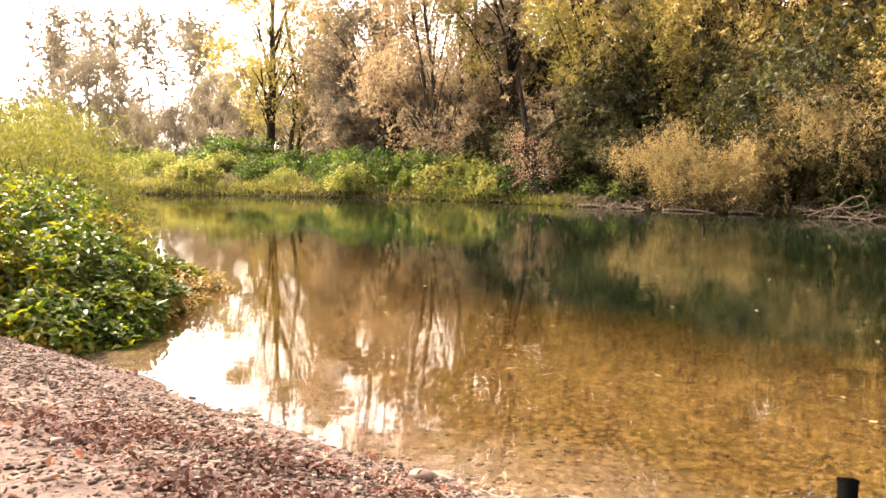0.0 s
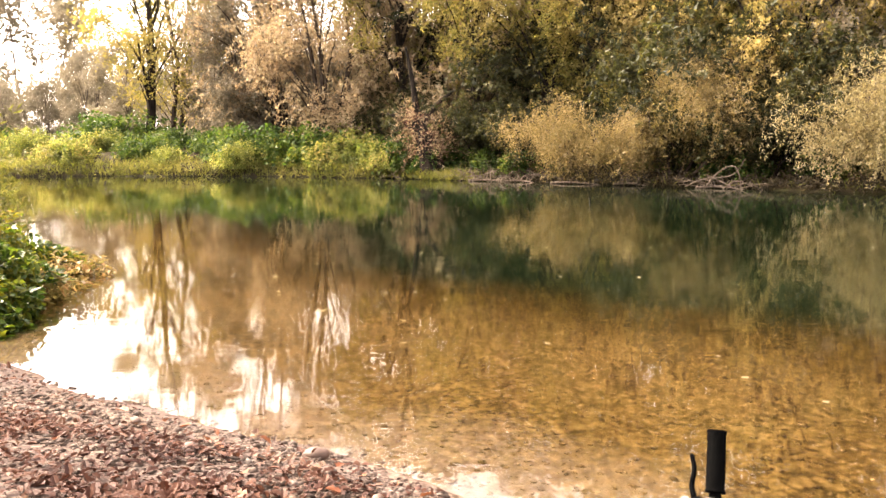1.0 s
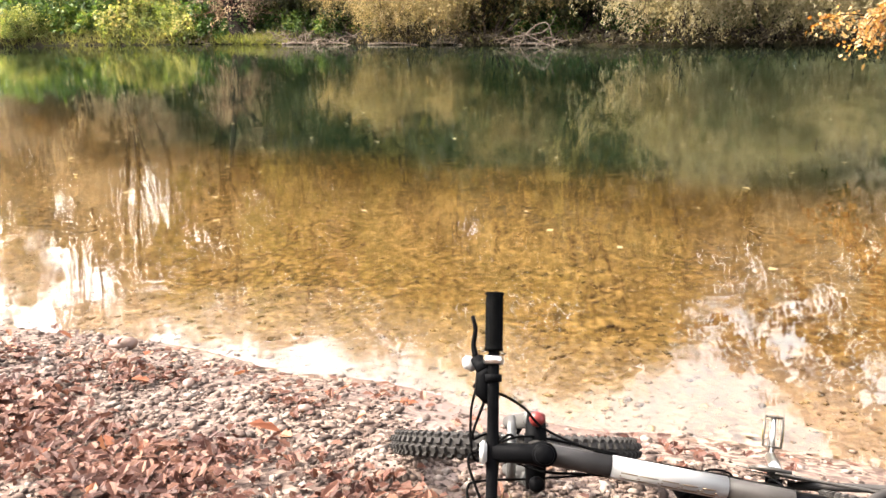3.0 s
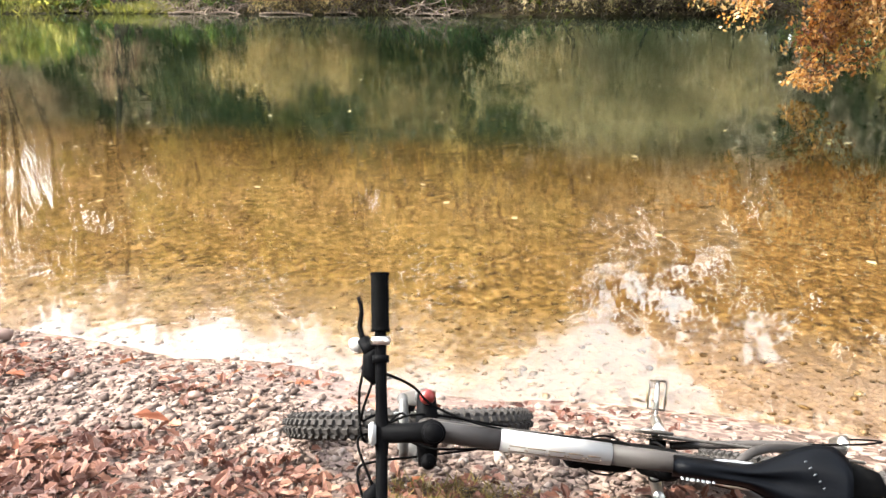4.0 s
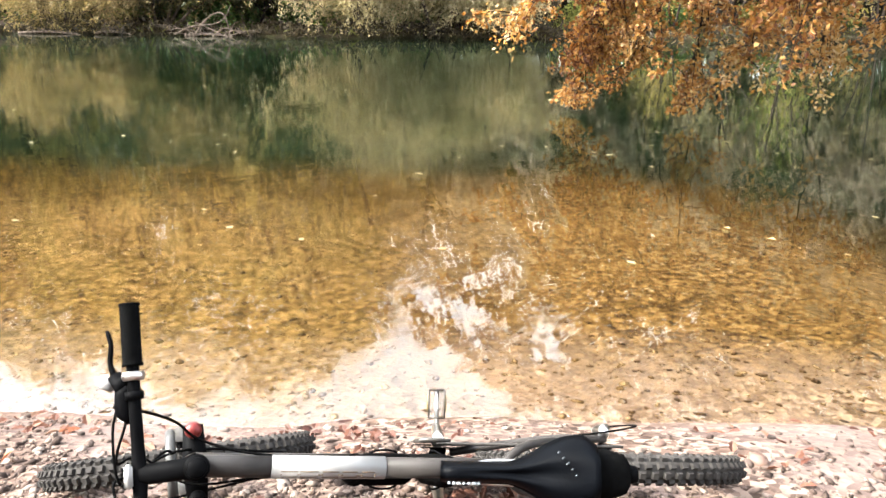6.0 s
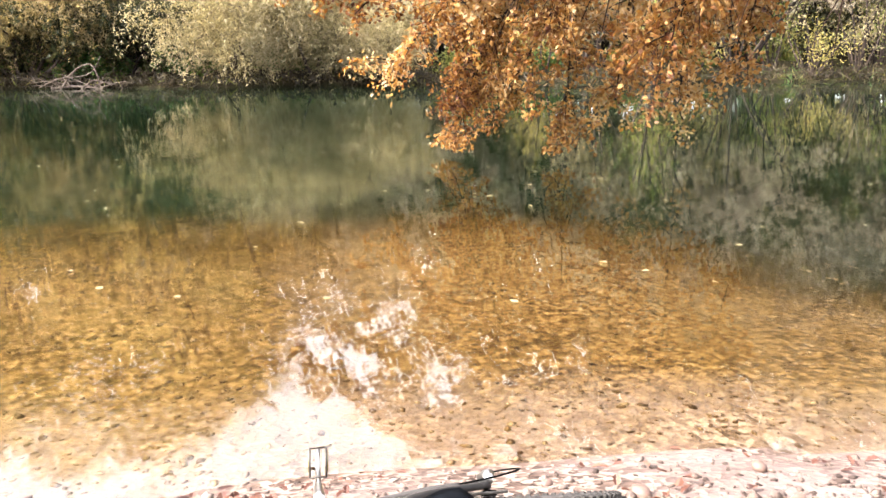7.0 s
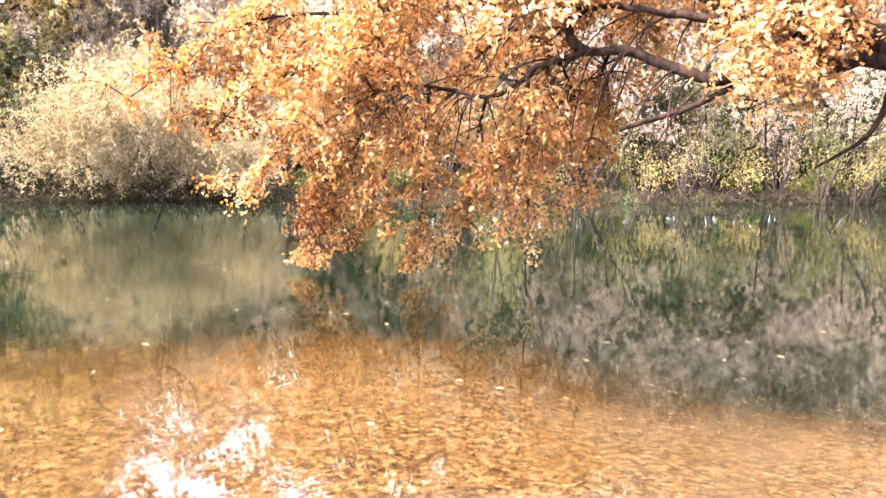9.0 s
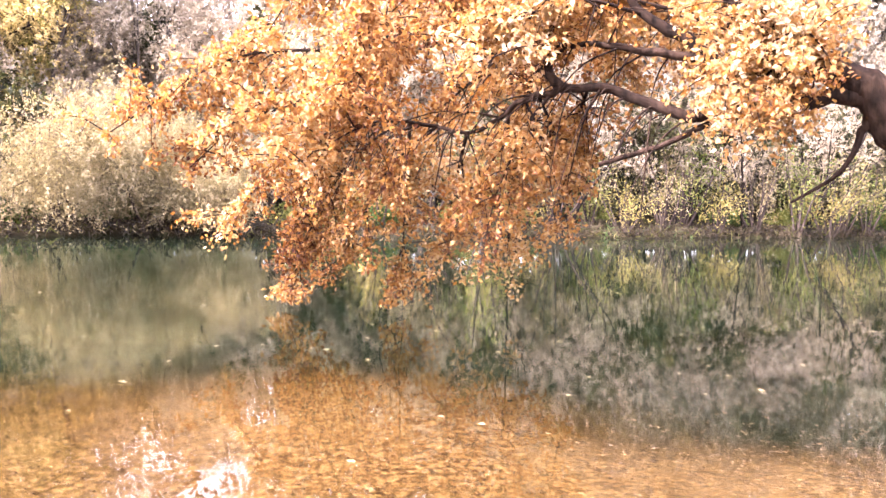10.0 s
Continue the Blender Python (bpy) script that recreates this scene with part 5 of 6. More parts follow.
    line = [turned(p) for p in ((0.494, -L, 0.705), (0.494, -0.2, 0.703), (0.495, -0.1, 0.698), (0.497, -0.035, 0.69), (0.497, 0, 0.69), (0.497, 0.035, 0.69), (0.495, 0.1, 0.698), (0.494, 0.2, 0.703), (0.494, L, 0.705))]
    pts = curve_points([tuple(p) for p in line], 33)
    rad = [0.0112 + 0.0040 * max(0, 1 - abs(i - 16) / 5) for i in range(33)]
    rod("bar", pts, rad, M_BLACK, bar, 12)
    for s in (-1, 1):
        e, i = turned((0.494, s * (L + 0.004), 0.705)), turned((0.494, s * 0.19, 0.703))
        g, gr = [], []
        for k in range(31):
            g.append(tuple(e.lerp(i, k / 30)))
            gr.append(0.0185 if k in (0, 1, 29, 30) else 0.0165 + 0.0012 * (k % 2))
        rod("grip", g, gr, M_RUBBER, bar, 14, "ribbed black rubber grip")
        br = empty("brake_lever")
        br.parent = bike
        m = turned((0.494, s * 0.172, 0.702))
        out = (e - i).normalized()
        fw = STEER.to_3x3() @ Vector((0.93, 0, -0.36))
        fw.normalize()
        ring("clamp_band", m, out, 0.0145, 0.006, M_SILVER, br, 18, 6, 1.5)
        rod("lever_body", [tuple(m + fw * 0.01), tuple(m + fw * 0.03 - out * 0.015), tuple(m + fw * 0.043 + out * 0.005)], [0.012, 0.016, 0.013], M_BLACK, br, 10)
        blade = curve_points([tuple(m + fw * 0.043 + out * 0.003), tuple(m + fw * 0.052 + out * 0.03), tuple(m + fw * 0.047 + out * 0.06), tuple(m + fw * 0.055 + out * 0.088)], 10)
        rod("lever_blade", blade, np.linspace(0.006, 0.004, 10), M_BLACK, br, 8)
        rod("reservoir", [tuple(m + fw * 0.05 - out * 0.012), tuple(m + fw * 0.064 - out * 0.004), tuple(m + fw * 0.07 + out * 0.006)], [0.010, 0.014, 0.009], M_WHITE, br, 10)
        shf = empty("shifter")
        shf.parent = bike
        p = turned((0.4945, s * 0.135, 0.70))
        rod("shifter_pod", [tuple(p + fw * 0.008 + out * 0.02), tuple(p + fw * 0.022 + out * 0.008), tuple(p + fw * 0.024 - out * 0.025), tuple(p + fw * 0.012 - out * 0.04)], [0.009, 0.018, 0.017, 0.009], M_BLACK, shf, 12)
        rod("thumb_lever", [tuple(p + fw * 0.03), tuple(p + fw * 0.048 - out * 0.012 + AXIS * -0.012)], [0.006, 0.004], M_BLACK, shf, 8)
        rod("band", [tuple(p - out * 0.004), tuple(p + out * 0.01)], 0.0165, M_BLACK, shf, 12)
        # cables from lever and shifter to the tubes
        if s < 0:
            h1 = [m + fw * 0.03 - out * 0.02, m + fw * 0.055 - out * 0.10, m + fw * 0.04 - out * 0.19 - AXIS * 0.03, c0 + faxis * -0.03 + fwd * 1.6, c0 - AXIS * 0.09 - faxis * 0.02 + fwd]
            h2 = [p + fw * 0.022 - out * 0.04, p + fw * 0.05 - out * 0.11, turned((0.53, -0.03, 0.60)), turned((0.47, 0.035, 0.52)), a.lerp(b, 0.22) + Vector((0, 0.02, -0.016)), a.lerp(b, 0.6) + Vector((0, 0.016, -0.018))]
            h3 = [p + fw * 0.012 - out * 0.02, p - AXIS * 0.03 + fw * -0.03 - out * 0.03, turned((0.46, -0.085, 0.60)), turned((0.43, -0.045, 0.55)), a.lerp(b, 0.2) + Vector((0, -0.022, -0.004)), a.lerp(b, 0.5) + Vector((0, -0.0225, 0.0))]
        else:
            h1 = [m + fw * 0.03 - out * 0.02, m + fw * 0.06 - out * 0.10, turned((0.55, 0.06, 0.58)), turned((0.5, 0.06, 0.45)), hb.lerp(Vector((0, 0, 0)), 0.25) + Vector((0, 0.024, 0))]
            h2 = [p + fw * 0.022 - out * 0.04, p + fw * 0.06 - out * 0.12, turned((0.54, 0.0, 0.6)), turned((0.48, -0.03, 0.5)), hb.lerp(Vector((0, 0, 0)), 0.3) + Vector((0, -0.024, 0))]
            h3 = None
        for h in (h1, h2, h3):
            if h:
                rod("cable", curve_points([tuple(q) for q in h], 26), 0.0027, M_RUBBER, bike, 6)
    # saddle, post, bag
    sd = empty("saddle")
    sd.parent = bike
    V, F = [], []
    nx, ny = 26, 13
    for i in range(nx):
        t = i / (nx - 1)
        w = min(1.0, max(0.0, (t - 0.4) / 0.45))
        half = 0.0195 + 0.048 * w * w * (3 - 2 * w) * (1.0 if t < 0.93 else 1 - (t - 0.93) * 5)
        x = -0.03 - 0.275 * t
        top = 0.683 + 0.014 * (2 * t - 1) ** 2 + 0.012 * t - 0.02 * max(0, 0.06 - t) / 0.06
        for j in range(ny):
            s = j / (ny - 1) * 2 - 1
            V.append((x, s * half, top - 0.045 * abs(s) ** 3.0 - 0.012 * (1 - abs(s)) * math.exp(-((t - 0.55) / 0.25) ** 2) * (abs(s) < 0.3)))
    top_n = len(V)
    for v in V[:top_n]:
        V.append((v[0], v[1] * 0.86, v[2] - 0.018))
    for i in range(nx - 1):
        for j in range(ny - 1):
            k = i * ny + j
            F += [(k, k + 1, k + ny + 1, k + ny), (top_n + k, top_n + k + ny, top_n + k + ny + 1, top_n + k + 1)]
        for k in (i * ny, i * ny + ny - 1):
            F.append((k, k + ny, top_n + k + ny, top_n + k))
    for j in range(ny - 1):
        for k in (j, (nx - 1) * ny + j):
            F.append((k, k + 1, top_n + k + 1, top_n + k))
    cover = link_mesh("saddle_cover", np.array(V), np.array(F), M_SADDLE, sd, True, "black vinyl saddle with worn grey print")
    for y in (-0.02, 0.02):
        rod("saddle_rail", [tuple(q) for q in curve_points([(-0.06, y * 0.4, 0.655), (-0.12, y, 0.633), (-0.21, y, 0.633), (-0.27, y * 1.4, 0.665)], 12)], 0.0035, M_SILVER, sd, 7)
    for i in range(7):
        block("print", (-0.046 - 0.0085 * i, 0.0165, 0.6865 - 0.001 * i), (0.0048 + 0.0014 * (i % 3), 0.0008, 0.007), M_PRINT, cover, Matrix.Rotation(radians(-35), 3, "X"), 0.0003)
    for i in range(6):
        block("print", (-0.235 - 0.0075 * i, -0.038 + 0.0095 * i, 0.6975), (0.005 + 0.001 * (i % 3), 0.003, 0.0007), M_WORN, cover, Matrix.Rotation(radians(40), 3, "Z"), 0.0003)
    rod("seat_post", [tuple(seat * 0.9), tuple(seat * 1.38), (-0.19, 0, 0.635)], [0.0135, 0.0135, 0.015], M_BLACK, bike, 12)
    bag = empty("saddle_bag")
    bag.parent = bike
    V, F = [], []
    for i, (x, w, z0, z1) in enumerate(((-0.195, 0.02, 0.56, 0.63), (-0.21, 0.03, 0.53, 0.645), (-0.27, 0.042, 0.53, 0.65), (-0.33, 0.045, 0.55, 0.655), (-0.36, 0.036, 0.575, 0.645), (-0.37, 0.02, 0.59, 0.63))):
        for j in range(10):
            a2 = 2 * math.pi * j / 10
            V.append((x, w * math.copysign(abs(math.cos(a2)) ** 0.6, math.cos(a2)), (z0 + z1) / 2 + (z1 - z0) / 2 * math.copysign(abs(math.sin(a2)) ** 0.6, math.sin(a2))))
        if i:
            F += [((i - 1) * 10 + j, (i - 1) * 10 + (j + 1) % 10, i * 10 + (j + 1) % 10, i * 10 + j) for j in range(10)]
    link_mesh("bag_body", np.array(V), np.array(F), M_RUBBER, bag, True, "black nylon saddle bag")
    rod("bag_lamp", [(-0.368, 0, 0.605), (-0.385, 0, 0.605)], [0.018, 0.015], M_BLACK, bag, 12)
    # cranks, pedals, chain
    ca = radians(-86)
    for s, ang in ((-1, ca), (1, ca + math.pi)):
        tip = Vector((0.17 * math.cos(ang), s * 0.09, 0.17 * math.sin(ang)))
        crank = empty("crank")
        crank.parent = bike
        rod("crank_arm", [(0, s * 0.05, 0), (0.02 * math.cos(ang), s * 0.066, 0.02 * math.sin(ang)), tuple(tip * 0.9 + Vector((0, s * 0.006, 0))), tuple(tip)], [0.018, 0.015, 0.012, 0.014], M_SILVER, crank, 10, "silver crank arm")
        pd = empty("pedal")
        pd.parent = bike
        rod("axle", [tuple(tip), tuple(tip + Vector((0, s * 0.105, 0)))], [0.008, 0.006], M_SILVER, pd, 8)
        for x in (-0.022, 0.022):
            block("cage_side", tip + Vector((x, s * 0.065, 0)), (0.005, 0.082, 0.02), M_STEEL, pd, None, 0.0015)
            block("reflector", tip + Vector((x * 1.12, s * 0.065, 0)), (0.004, 0.05, 0.014), M_REFLECT, pd, None, 0.0015, "yellow pedal reflector")
        for y in (0.026, 0.104):
            block("cage_end", tip + Vector((0, s * y, 0)), (0.046, 0.005, 0.02), M_STEEL, pd, None, 0.0015)
    for r, y in ((0.09, -0.05), (0.066, -0.043), (0.046, -0.037)):
        disc("chainring", (0, y, 0), (0, 1, 0), r, 0.003, M_STEEL, bike, 34)
    ch = []
    for k in range(150):
        f = k / 149
        if f < 0.42:
            x, z = -0.42 * f / 0.42, 0.09 + (0.075 - 0.09) * f / 0.42
        elif f < 0.55:
            g = (f - 0.42) / 0.13 * math.pi
            x, z = -0.42 - 0.045 * math.sin(g), 0.03 + 0.045 * math.cos(g)
        else:
            g = (f - 0.55) / 0.45
            x, z = -0.42 + 0.42 * g, -0.015 - 0.075 * g
        ch.append((x, -0.047, z))
    rod("chain", ch, [0.0045 if k % 2 else 0.0032 for k in range(150)], M_STEEL, bike, 6)
    der = empty("rear_derailleur")
    der.parent = bike
    rod("derailleur_body", [(-0.425, -0.075, 0.005), (-0.43, -0.09, -0.02), (-0.41, -0.085, -0.045)], [0.012, 0.017, 0.012], M_SILVER, der, 10)
    block("cage_plate", (-0.395, -0.07, -0.085), (0.025, 0.004, 0.11), M_STEEL, der, None, 0.002)
    for z in (-0.045, -0.125):
        disc("jockey_wheel", (-0.395, -0.062, z), (0, 1, 0), 0.02, 0.006, M_BLACK, der, 11)
    rod("cable", curve_points([(-0.30, -0.066, 0.012), (-0.44, -0.085, 0.05), (-0.51, -0.1, 0.0), (-0.47, -0.1, -0.035), (-0.43, -0.095, -0.03)], 18), 0.0025, M_RUBBER, bike, 6)
    rod("front_derailleur", [(-0.035, -0.055, 0.105), (0.03, -0.055, 0.11), (0.055, -0.052, 0.085)], [0.004, 0.008, 0.004], M_STEEL, bike, 8)
    # bottles in cages on the down tube and the seat tube
    for p0, p1, off in ((hb, Vector((0, 0, 0)), Vector((-0.05, 0, 0.045))), (seat, Vector((0, 0, 0)), Vector((0.062, 0, 0.02)))):
        bt = empty("bottle")
        bt.parent = bike
        d = (p0 - p1).normalized()
        o = p1.lerp(p0, 0.26) + off + Vector((0, 0.012, 0))
        rod("bottle_body", [tuple(o + d * x) for x in (0, 0.01, 0.12, 0.135, 0.15, 0.165)], [0.033, 0.036, 0.036, 0.03, 0.036, 0.034], M_RUBBER, bt, 16, "black drinks bottle")
        rod("bottle_cap", [tuple(o + d * x) for x in (0.165, 0.175, 0.18, 0.2)], [0.034, 0.026, 0.011, 0.009], M_BLACK, bt, 14)
        for s in (-1, 1):
            rod("cage_wire", curve_points([tuple(o - d * 0.004 + off * -0.5), tuple(o + d * 0.03 + Vector((0, s * 0.038, 0))), tuple(o + d * 0.1 + Vector((0, s * 0.039, 0))), tuple(o + d * 0.13 - off * 0.6)], 14), 0.0025, M_BLACK, bt, 6)


build_bike()


# ---- driftwood, pollard and small things ----
def sticks(name, lines, mat, parent=None, sides=6):
    v, f = tube_arrays(lines, sides, 0.06, 9)
    return link_mesh(name, v, f, mat, parent, True)


def pollard(u, n):
    rng = np.random.default_rng(201)
    root = empty("pollard_willow")
    tr = curve_points([(0, 0, -0.3), (0.0, 0.05, 0.5), (-0.25, 0.1, 1.3), (-0.6, 0.1, 2.2)], 12)
    v, f = tube_arrays([(tr, np.linspace(0.55, 0.34, 12) + np.array([0.05, 0.03] + [0] * 10))], 12, 0.08, 3)
    link_mesh("trunk", v, f, M_DARKBARK, root, True)
    for s, e in (((-0.3, 0.1, 1.4), (-2.2, 0.2, 2.6)), ((-0.5, 0.1, 1.9), (0.9, 0.3, 3.4)), ((-0.6, 0.1, 2.2), (-1.1, 0, 5.2))):
        p = curve_points([s, tuple((np.array(s) + e) / 2 + [0, 0, 0.2]), e], 9)
        v, f = tube_arrays([(p, np.linspace(0.16, 0.05, 9))], 8, 0.06, 4)
        link_mesh("limb", v, f, M_DARKBARK, root, True)
    lines, pts = [], []
    for i in range(230):
        o = tr[rng.integers(5, 12)] + rng.normal(size=3) * 0.2
        w = unit(rng.normal(size=3) * [1.1, 0.9, 0.7] + [0, 0, 0.35]) * rng.uniform(0.5, 1.5)
        p = curve_points([o, o + w * 0.5 + [0, 0, 0.08], o + w + [0, 0, -0.1]], 5)
        lines.append((p, np.linspace(0.012, 0.004, 5)))
        pts.append(p[2:])
    tagged(sticks("shoot_mass", lines, M_REDTWIG, root, 4), kind="stuff")
    pts = np.concatenate(pts)
    c = pts[rng.integers(0, len(pts), 2600)] + rng.normal(size=(2600, 3)) * 0.08
    v, f = leaf_arrays(c, 0.13, 0.045, rng, 0.3)
    tagged(link_mesh("crown", v, f, M_RUSSET, root), kind="stuff")
    place(root, u, n, -30, 1.0, 0.0, first=True)
    tagged(root, "leaning pollard willow with reddish shoots at the water", "tree")


M_REDTWIG = bark("red_shoots", (0.07, 0.0275, 0.02), (0.15, 0.07, 0.05), 20.0)
pollard(-19.7, 27.25)


def driftwood(u, n, seed, arcs, size, label, name="driftwood_branch", arch=False):
    rng = np.random.default_rng(seed)
    root = empty(name)
    log = curve_points([(-size, 0, 0.02), (-size * 0.3, 0.1, 0.07), (size * 0.4, 0.05, 0.05), (size, -0.1, 0.0)], 10)
    v, f = tube_arrays([(log, np.linspace(0.04, 0.018, 10) * (1 + 0.25 * rng.random(10)))], 8, 0.1, seed)
    link_mesh("log", v, f, M_DEADWOOD, root, True)
    for i in range(arcs):
        o = log[rng.integers(1, 9)]
        e = o + np.array([rng.normal() * 0.8, rng.normal() * 0.35, rng.uniform(0.0, 0.6) if i % 3 else -0.1]) * size
        m = (o + e) / 2 + rng.normal(size=3) * 0.08 + [0, 0, rng.uniform(0.05, 0.5 if i % 3 == 0 else 0.2) * size]
        p = curve_points([o, m, e], 8)
        r = rng.uniform(0.01, 0.022)
        v, f = tube_arrays([(p, np.linspace(r, 0.006, 8))], 6, 0.08, seed + i)
        br = link_mesh("branch", v, f, M_DEADWOOD, root, True)
        for j in range(2):
            q = p[rng.integers(3, 8)]
            w = q + (e - o) * 0.35 + rng.normal(size=3) * 0.22 * size
            v, f = tube_arrays([(curve_points([q, (q + w) / 2 + [0, 0, 0.04], w], 5), np.linspace(r * 0.5, 0.003, 5))], 5, 0.05, seed)
            link_mesh("twig", v, f, M_DEADWOOD, br, True)
    if arch:
        for q, r in (([(-0.5, 0, -0.05), (-0.1, 0.1, 0.5), (0.4, 0, 0.72), (0.62, -0.1, 0.45), (0.7, -0.1, -0.05)], 0.035), ([(-1.1, 0.1, 0.05), (-0.5, 0, 0.3), (0.2, 0.1, 0.38), (0.55, 0, 0.6), (0.75, 0, 0.95)], 0.028), ([(0.1, 0, 0.0), (0.5, 0.1, 0.25), (1.0, 0, 0.1)], 0.03)):
            p = curve_points(q, 14)
            v, f = tube_arrays([(p, np.linspace(r, 0.012, 14))], 7, 0.08, seed)
            link_mesh("branch", v, f, M_DEADWOOD, root, True)
    p = at(u, n)
    root.matrix_basis = pose(p.x, p.y, max(height(u, n), 0.0), 0, 0, -42)
    tagged(root, label, "driftwood")


driftwood(-7.5, 25.9, 301, 12, 0.75, "pale arching driftwood branch in the shallows", arch=True)
driftwood(-16.4, 26.3, 302, 18, 0.8, "tangle of dead branches at the far shore")
driftwood(-17.6, 26.6, 303, 16, 0.7, "heap of grey dead wood beneath the pollard")
driftwood(-15.0, 26.4, 304, 14, 0.65, "grey broken branches on the far shore")
driftwood(-12.6, 26.2, 305, 3, 1.0, "barkless fallen log at the water's edge", "fallen_log")
driftwood(-10.6, 26.2, 306, 7, 0.6, "dead branch half in the water")
driftwood(-21.3, 26.6, 307, 8, 0.6, "dead branches on the far shore")


def big_stones():
    base = None
    rng = random.Random(8)
    spots = [(-0.04, 3.47, 0.05), (-0.55, 3.35, 0.032), (-1.9, 4.6, 0.03), (2.35, 1.0, 0.03), (2.55, 0.62, 0.024), (2.28, 1.28, 0.02), (-0.9, 3.9, 0.03), (0.2, 2.85, 0.026), (-2.6, 4.3, 0.03), (0.55, 2.5, 0.022), (2.75, 0.8, 0.026), (2.0, 1.45, 0.018), (-1.5, 3.2, 0.028), (0.9, 2.2, 0.02), (-0.4, 2.6, 0.026), (-3.2, 5.4, 0.03), (2.9, 0.45, 0.022)]
    for x, y, r in spots:
        bm = bmesh.new()
        bmesh.ops.create_icosphere(bm, subdivisions=2, radius=1.0)
        k = rng.uniform(0, 50)
        for v in bm.verts:
            v.co *= 1 + 0.16 * noise.noise(v.co * 1.3 + Vector((k, 0, 0)))
            v.co = Vector((v.co.x * 1.2, v.co.y * 0.9, v.co.z * 0.65)) * r
        ob = part("stone", bm, M_STONE)
        ob.matrix_basis = pose(x, y, height_xy(x, y) + r * 0.4, 0, 0, rng.uniform(0, 360))
        tagged(ob, "rounded brown river stone on the gravel", "stone", "stones on the shore")


M_STONE = plain("brown_stone", (0.075, 0.044, 0.032), 0.6, 0, 0.35, 25, 0.4)
big_stones()


def lone_leaves():
    rng = np.random.default_rng(91)
    spots = [(-1.08, 4.23), (0.01, 2.89), (-0.3, 2.75), (0.35, 2.3)] + [(rng.uniform(-3, 1.2), rng.uniform(1.6, 4.0)) for _ in range(70)]
    for i, (x, y) in enumerate(spots):
        u, n = x * SV.x + y * SV.y, x * NV.x + y * NV.y
        if n > near_shore(u) - 0.1:
            continue
        v, f = leaf_arrays(np.zeros((1, 3)), 0.085 if i < 4 else 0.06, 0.075 if i < 4 else 0.05, rng, 0.0, 0.75, OAK_LEAF)
        v[:, 2] -= v[:, 2].min()
        ob = link_mesh("fallen_leaf", v, f, M_REDLEAF)
        ob.matrix_basis = pose(x, y, height_xy(x, y) + 0.008)
        tagged(ob, "curled red-brown fallen oak leaf on the gravel", "leaf", "fallen leaves on the shore")


M_REDLEAF = leafy("red_fallen_leaf", [(0.0, (0.11, 0.03, 0.015)), (0.5, (0.17, 0.06, 0.025)), (1.0, (0.23, 0.12, 0.06))], 0.2, 0.6, patch=3.0)
lone_leaves()


def floating():
    rng = np.random.default_rng(93)
    c = []
    for i in range(260):
        u, n = rng.uniform(-16, 14), 4.2 + abs(rng.normal()) * 7
        if n < near_shore(u) + 0.4 or n > far_shore(u) - 0.5:
            continue
        p = at(u, n)
        c.append((p.x, p.y, 0.006))
    v, f = leaf_arrays(np.array(c), 0.07, 0.045, rng, 0.0, 1.0)
    v[:, 2] = np.clip(v[:, 2], 0.004, 0.02)
    tagged(link_mesh("floating_leaves", v, f, M_PALE), "small pale leaves adrift on the water", "leaves", kind="stuff")


floating()


def shore_bits():
    p0, p1 = at(-5.05, 1.95), at(-4.55, 1.85)
    line = curve_points([(p0.x, p0.y, height(-5.05, 1.95) + 0.02), ((p0.x + p1.x) / 2, (p0.y + p1.y) / 2 + 0.03, height(-4.8, 1.9) + 0.035), (p1.x, p1.y, height(-4.55, 1.85) + 0.015)], 9)
    ob = sticks("stick", [(line, np.linspace(0.009, 0.005, 9))], M_BARK)
    tagged(ob, "thin dark stick lying on the gravel", "stick")
    rng = np.random.default_rng(95)
    for x, y, k, h in ((0.88, 1.56, 420, 0.05), (0.99, 1.49, 360, 0.045), (1.07, 1.42, 200, 0.04)):
        a = rng.uniform(0, 6.28, k)
        r = 0.11 * np.sqrt(rng.random(k))
        c = np.stack([x + r * np.cos(a), y + r * np.sin(a), np.full(k, height_xy(x, y))], 1)
        v, f = leaf_arrays(c, h, 0.004, rng, -0.6)
        tagged(link_mesh("grass_tuft", v, f, M_DRYGRASS), "small yellowish grass tuft between the pebbles", "grass", "grass tufts on the shore")
    # low weeds with turning leaves where the brambles meet the water
    for u, n, s in ((-8.05, 4.35, 0.5), (-7.6, 4.0, 0.4), (-8.8, 5.1, 0.5)):
        ob = make_shrub("water_weed", int(400 + n * 10), s, s * 0.7, 0.22, 420, (0.09, 0.055), (M_BARK, M_WEED), BROAD_LEAF, 0.3, 0.1, 0.8, 5)
        p = at(u, n)
        ob.matrix_basis = pose(p.x, p.y, 0.0)
        tagged(ob, "low yellow and orange weeds trailing into the water", "weeds", "weeds at the water's edge")


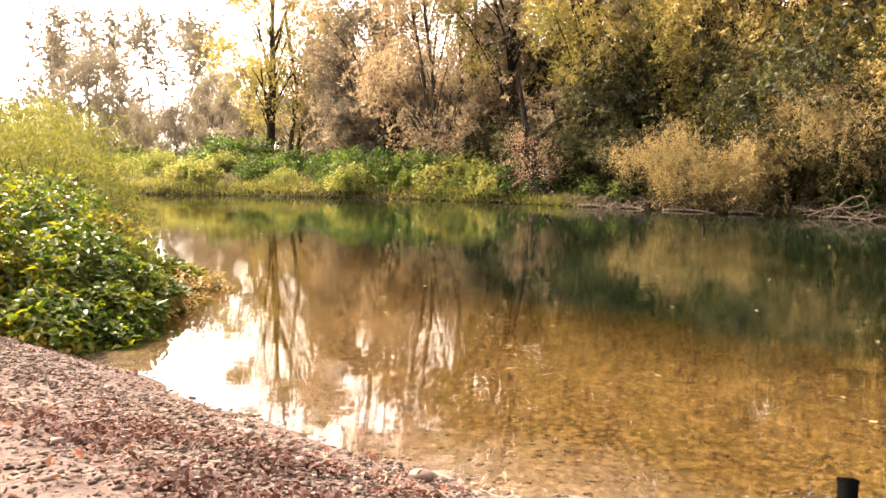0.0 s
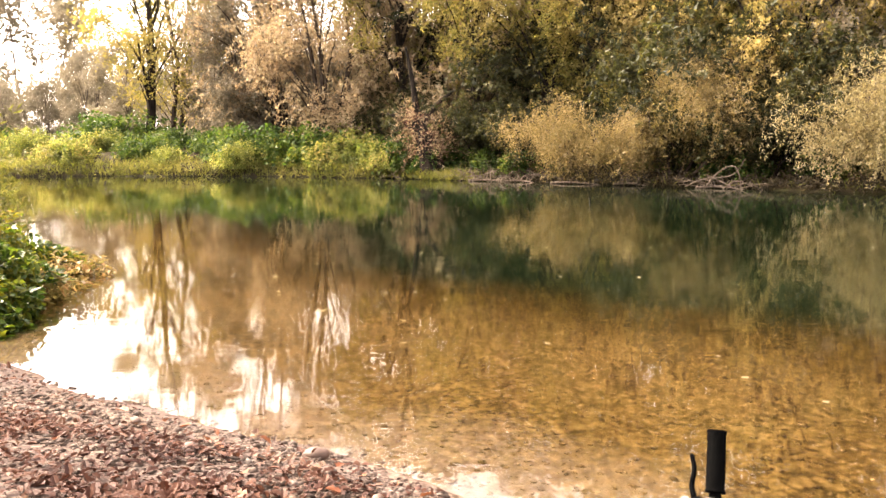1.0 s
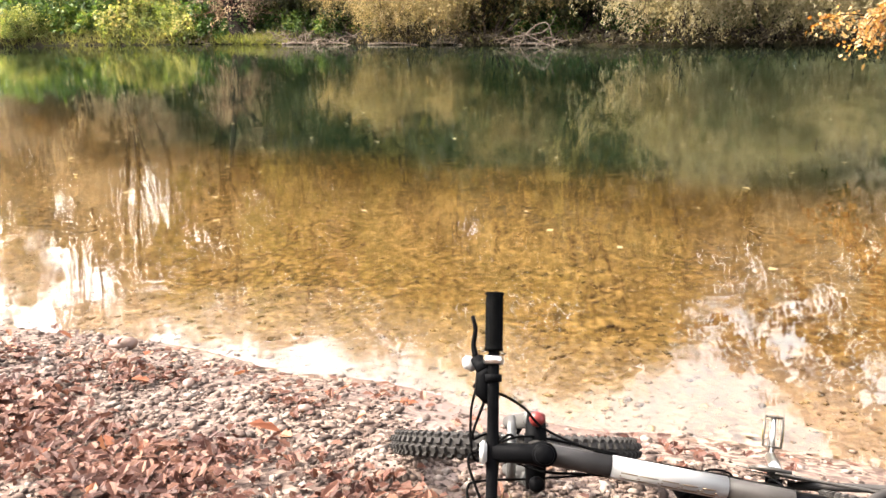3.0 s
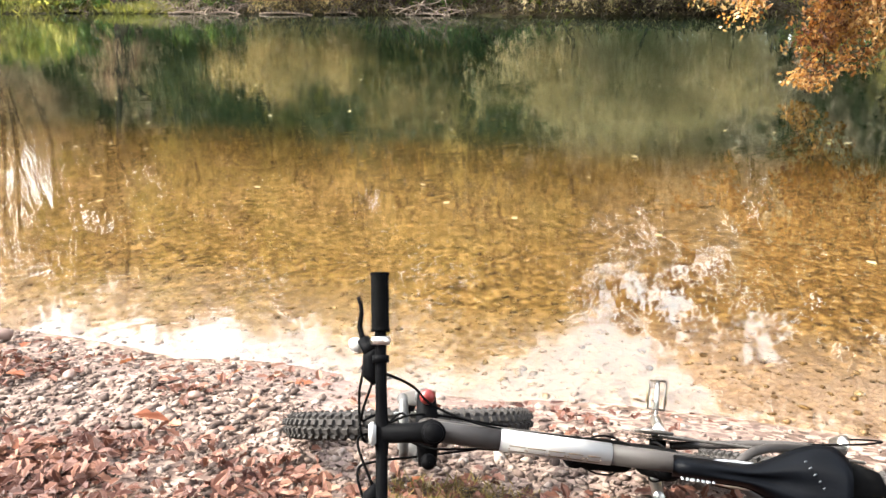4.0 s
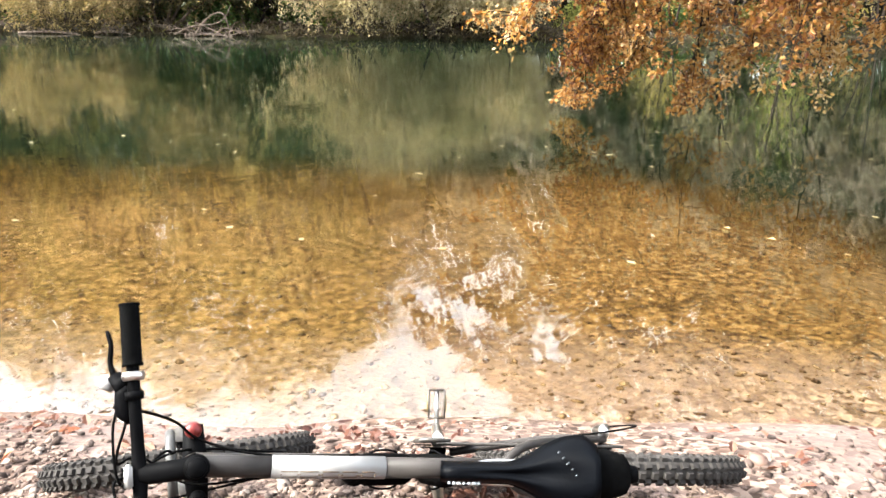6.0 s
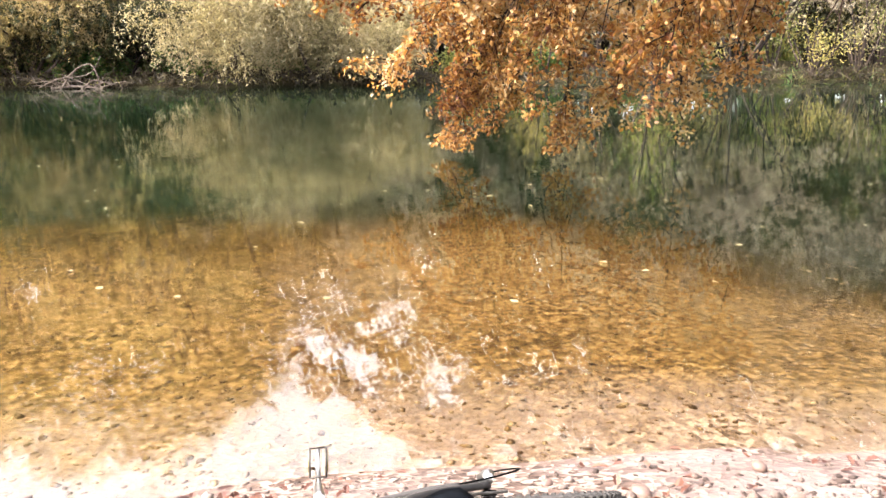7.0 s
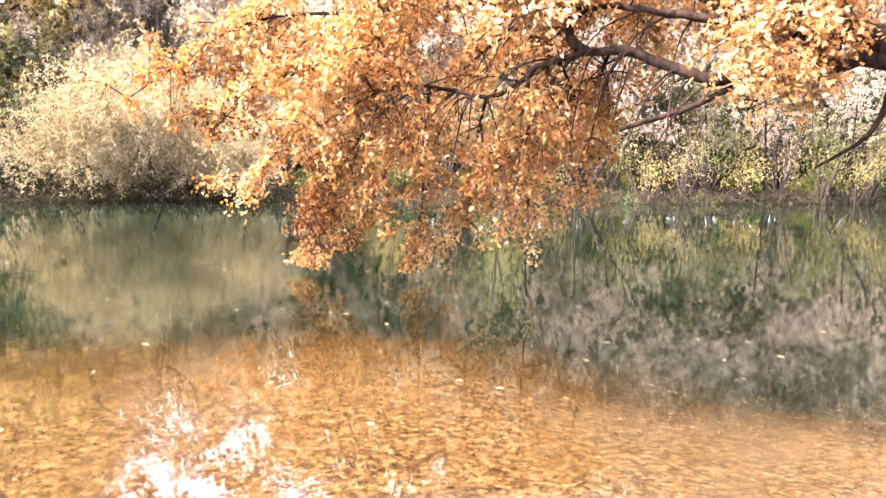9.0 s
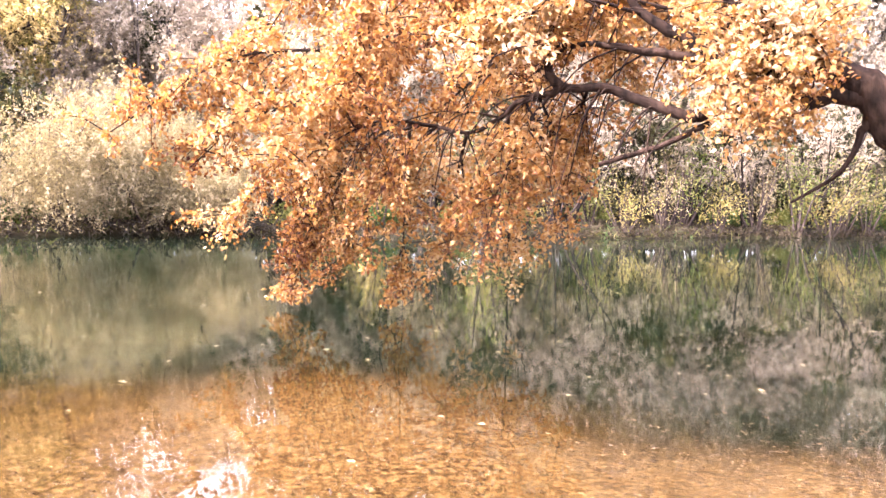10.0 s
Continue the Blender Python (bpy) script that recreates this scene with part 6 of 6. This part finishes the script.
M_DRYGRASS = leafy("dry_grass", [(0.0, (0.04, 0.03, 0.01)), (0.5, (0.1, 0.075, 0.02)), (1.0, (0.16, 0.11, 0.04))], 0.3, patch=4.0)
M_WEED = leafy("turning_weeds", [(0.0, (0.08, 0.08, 0.02)), (0.5, (0.18, 0.13, 0.035)), (1.0, (0.25, 0.13, 0.05))], 0.4, patch=2.0)
shore_bits()


# ---- the larger pebbles of the shore, one by one ----
def pebbles():
    ground = bpy.data.objects["ground"]
    rng = random.Random(17)
    kinds = []
    for k in range(8):
        bm = bmesh.new()
        bmesh.ops.create_icosphere(bm, subdivisions=1, radius=1.0)
        for v in bm.verts:
            v.co *= 1 + 0.22 * noise.noise(v.co * 1.1 + Vector((k * 7.3, 0, 0)))
            v.co = Vector((v.co.x * 1.2, v.co.y * 0.9, v.co.z * (0.45 + 0.06 * k)))
        me = bpy.data.meshes.new("pebble")
        for f in bm.faces:
            f.smooth = True
        bm.to_mesh(me)
        bm.free()
        me.materials.append(M_LOOSE)
        kinds.append(me)
    for i in range(300):
        u = rng.uniform(-3.6, 2.6)
        n = near_shore(u) + 0.05 - (abs(rng.gauss(0, 0.7)) if u < -0.5 else 0.25 + abs(rng.gauss(0, 0.8)))
        r = 0.008 + 0.013 * rng.random() ** 2.5
        p = at(u, n)
        ob = new("pebble", kinds[i % 8])
        ob.parent = ground
        ob.matrix_basis = pose(p.x, p.y, height(u, n) + r * 0.3, rng.uniform(-12, 12), rng.uniform(-12, 12), rng.uniform(0, 360)) @ Matrix.Scale(r, 4)


def loose_material():
    m, nt, b, _ = material("loose_pebble")
    info = nt.nodes.new("ShaderNodeObjectInfo")
    col = ramp(nt, info.outputs["Random"], [(0.0, (0.03, 0.022, 0.018)), (0.35, (0.07, 0.05, 0.041)), (0.7, (0.1, 0.076, 0.063)), (1.0, (0.155, 0.13, 0.114))])
    col = mixed(nt, 0.5, col, ramp(nt, noise_of(nt, 2.5, 4), [(0.3, (0.55, 0.5, 0.45)), (0.7, (1, 1, 1))]), "MULTIPLY")
    nt.links.new(col, b.inputs["Base Color"])
    b.inputs["Roughness"].default_value = 0.75
    b.inputs["Specular IOR Level"].default_value = 0.15
    bumped(nt, b, noise_of(nt, 6, 4), 0.3, 0.05)
    return m


M_LOOSE = loose_material()
pebbles()
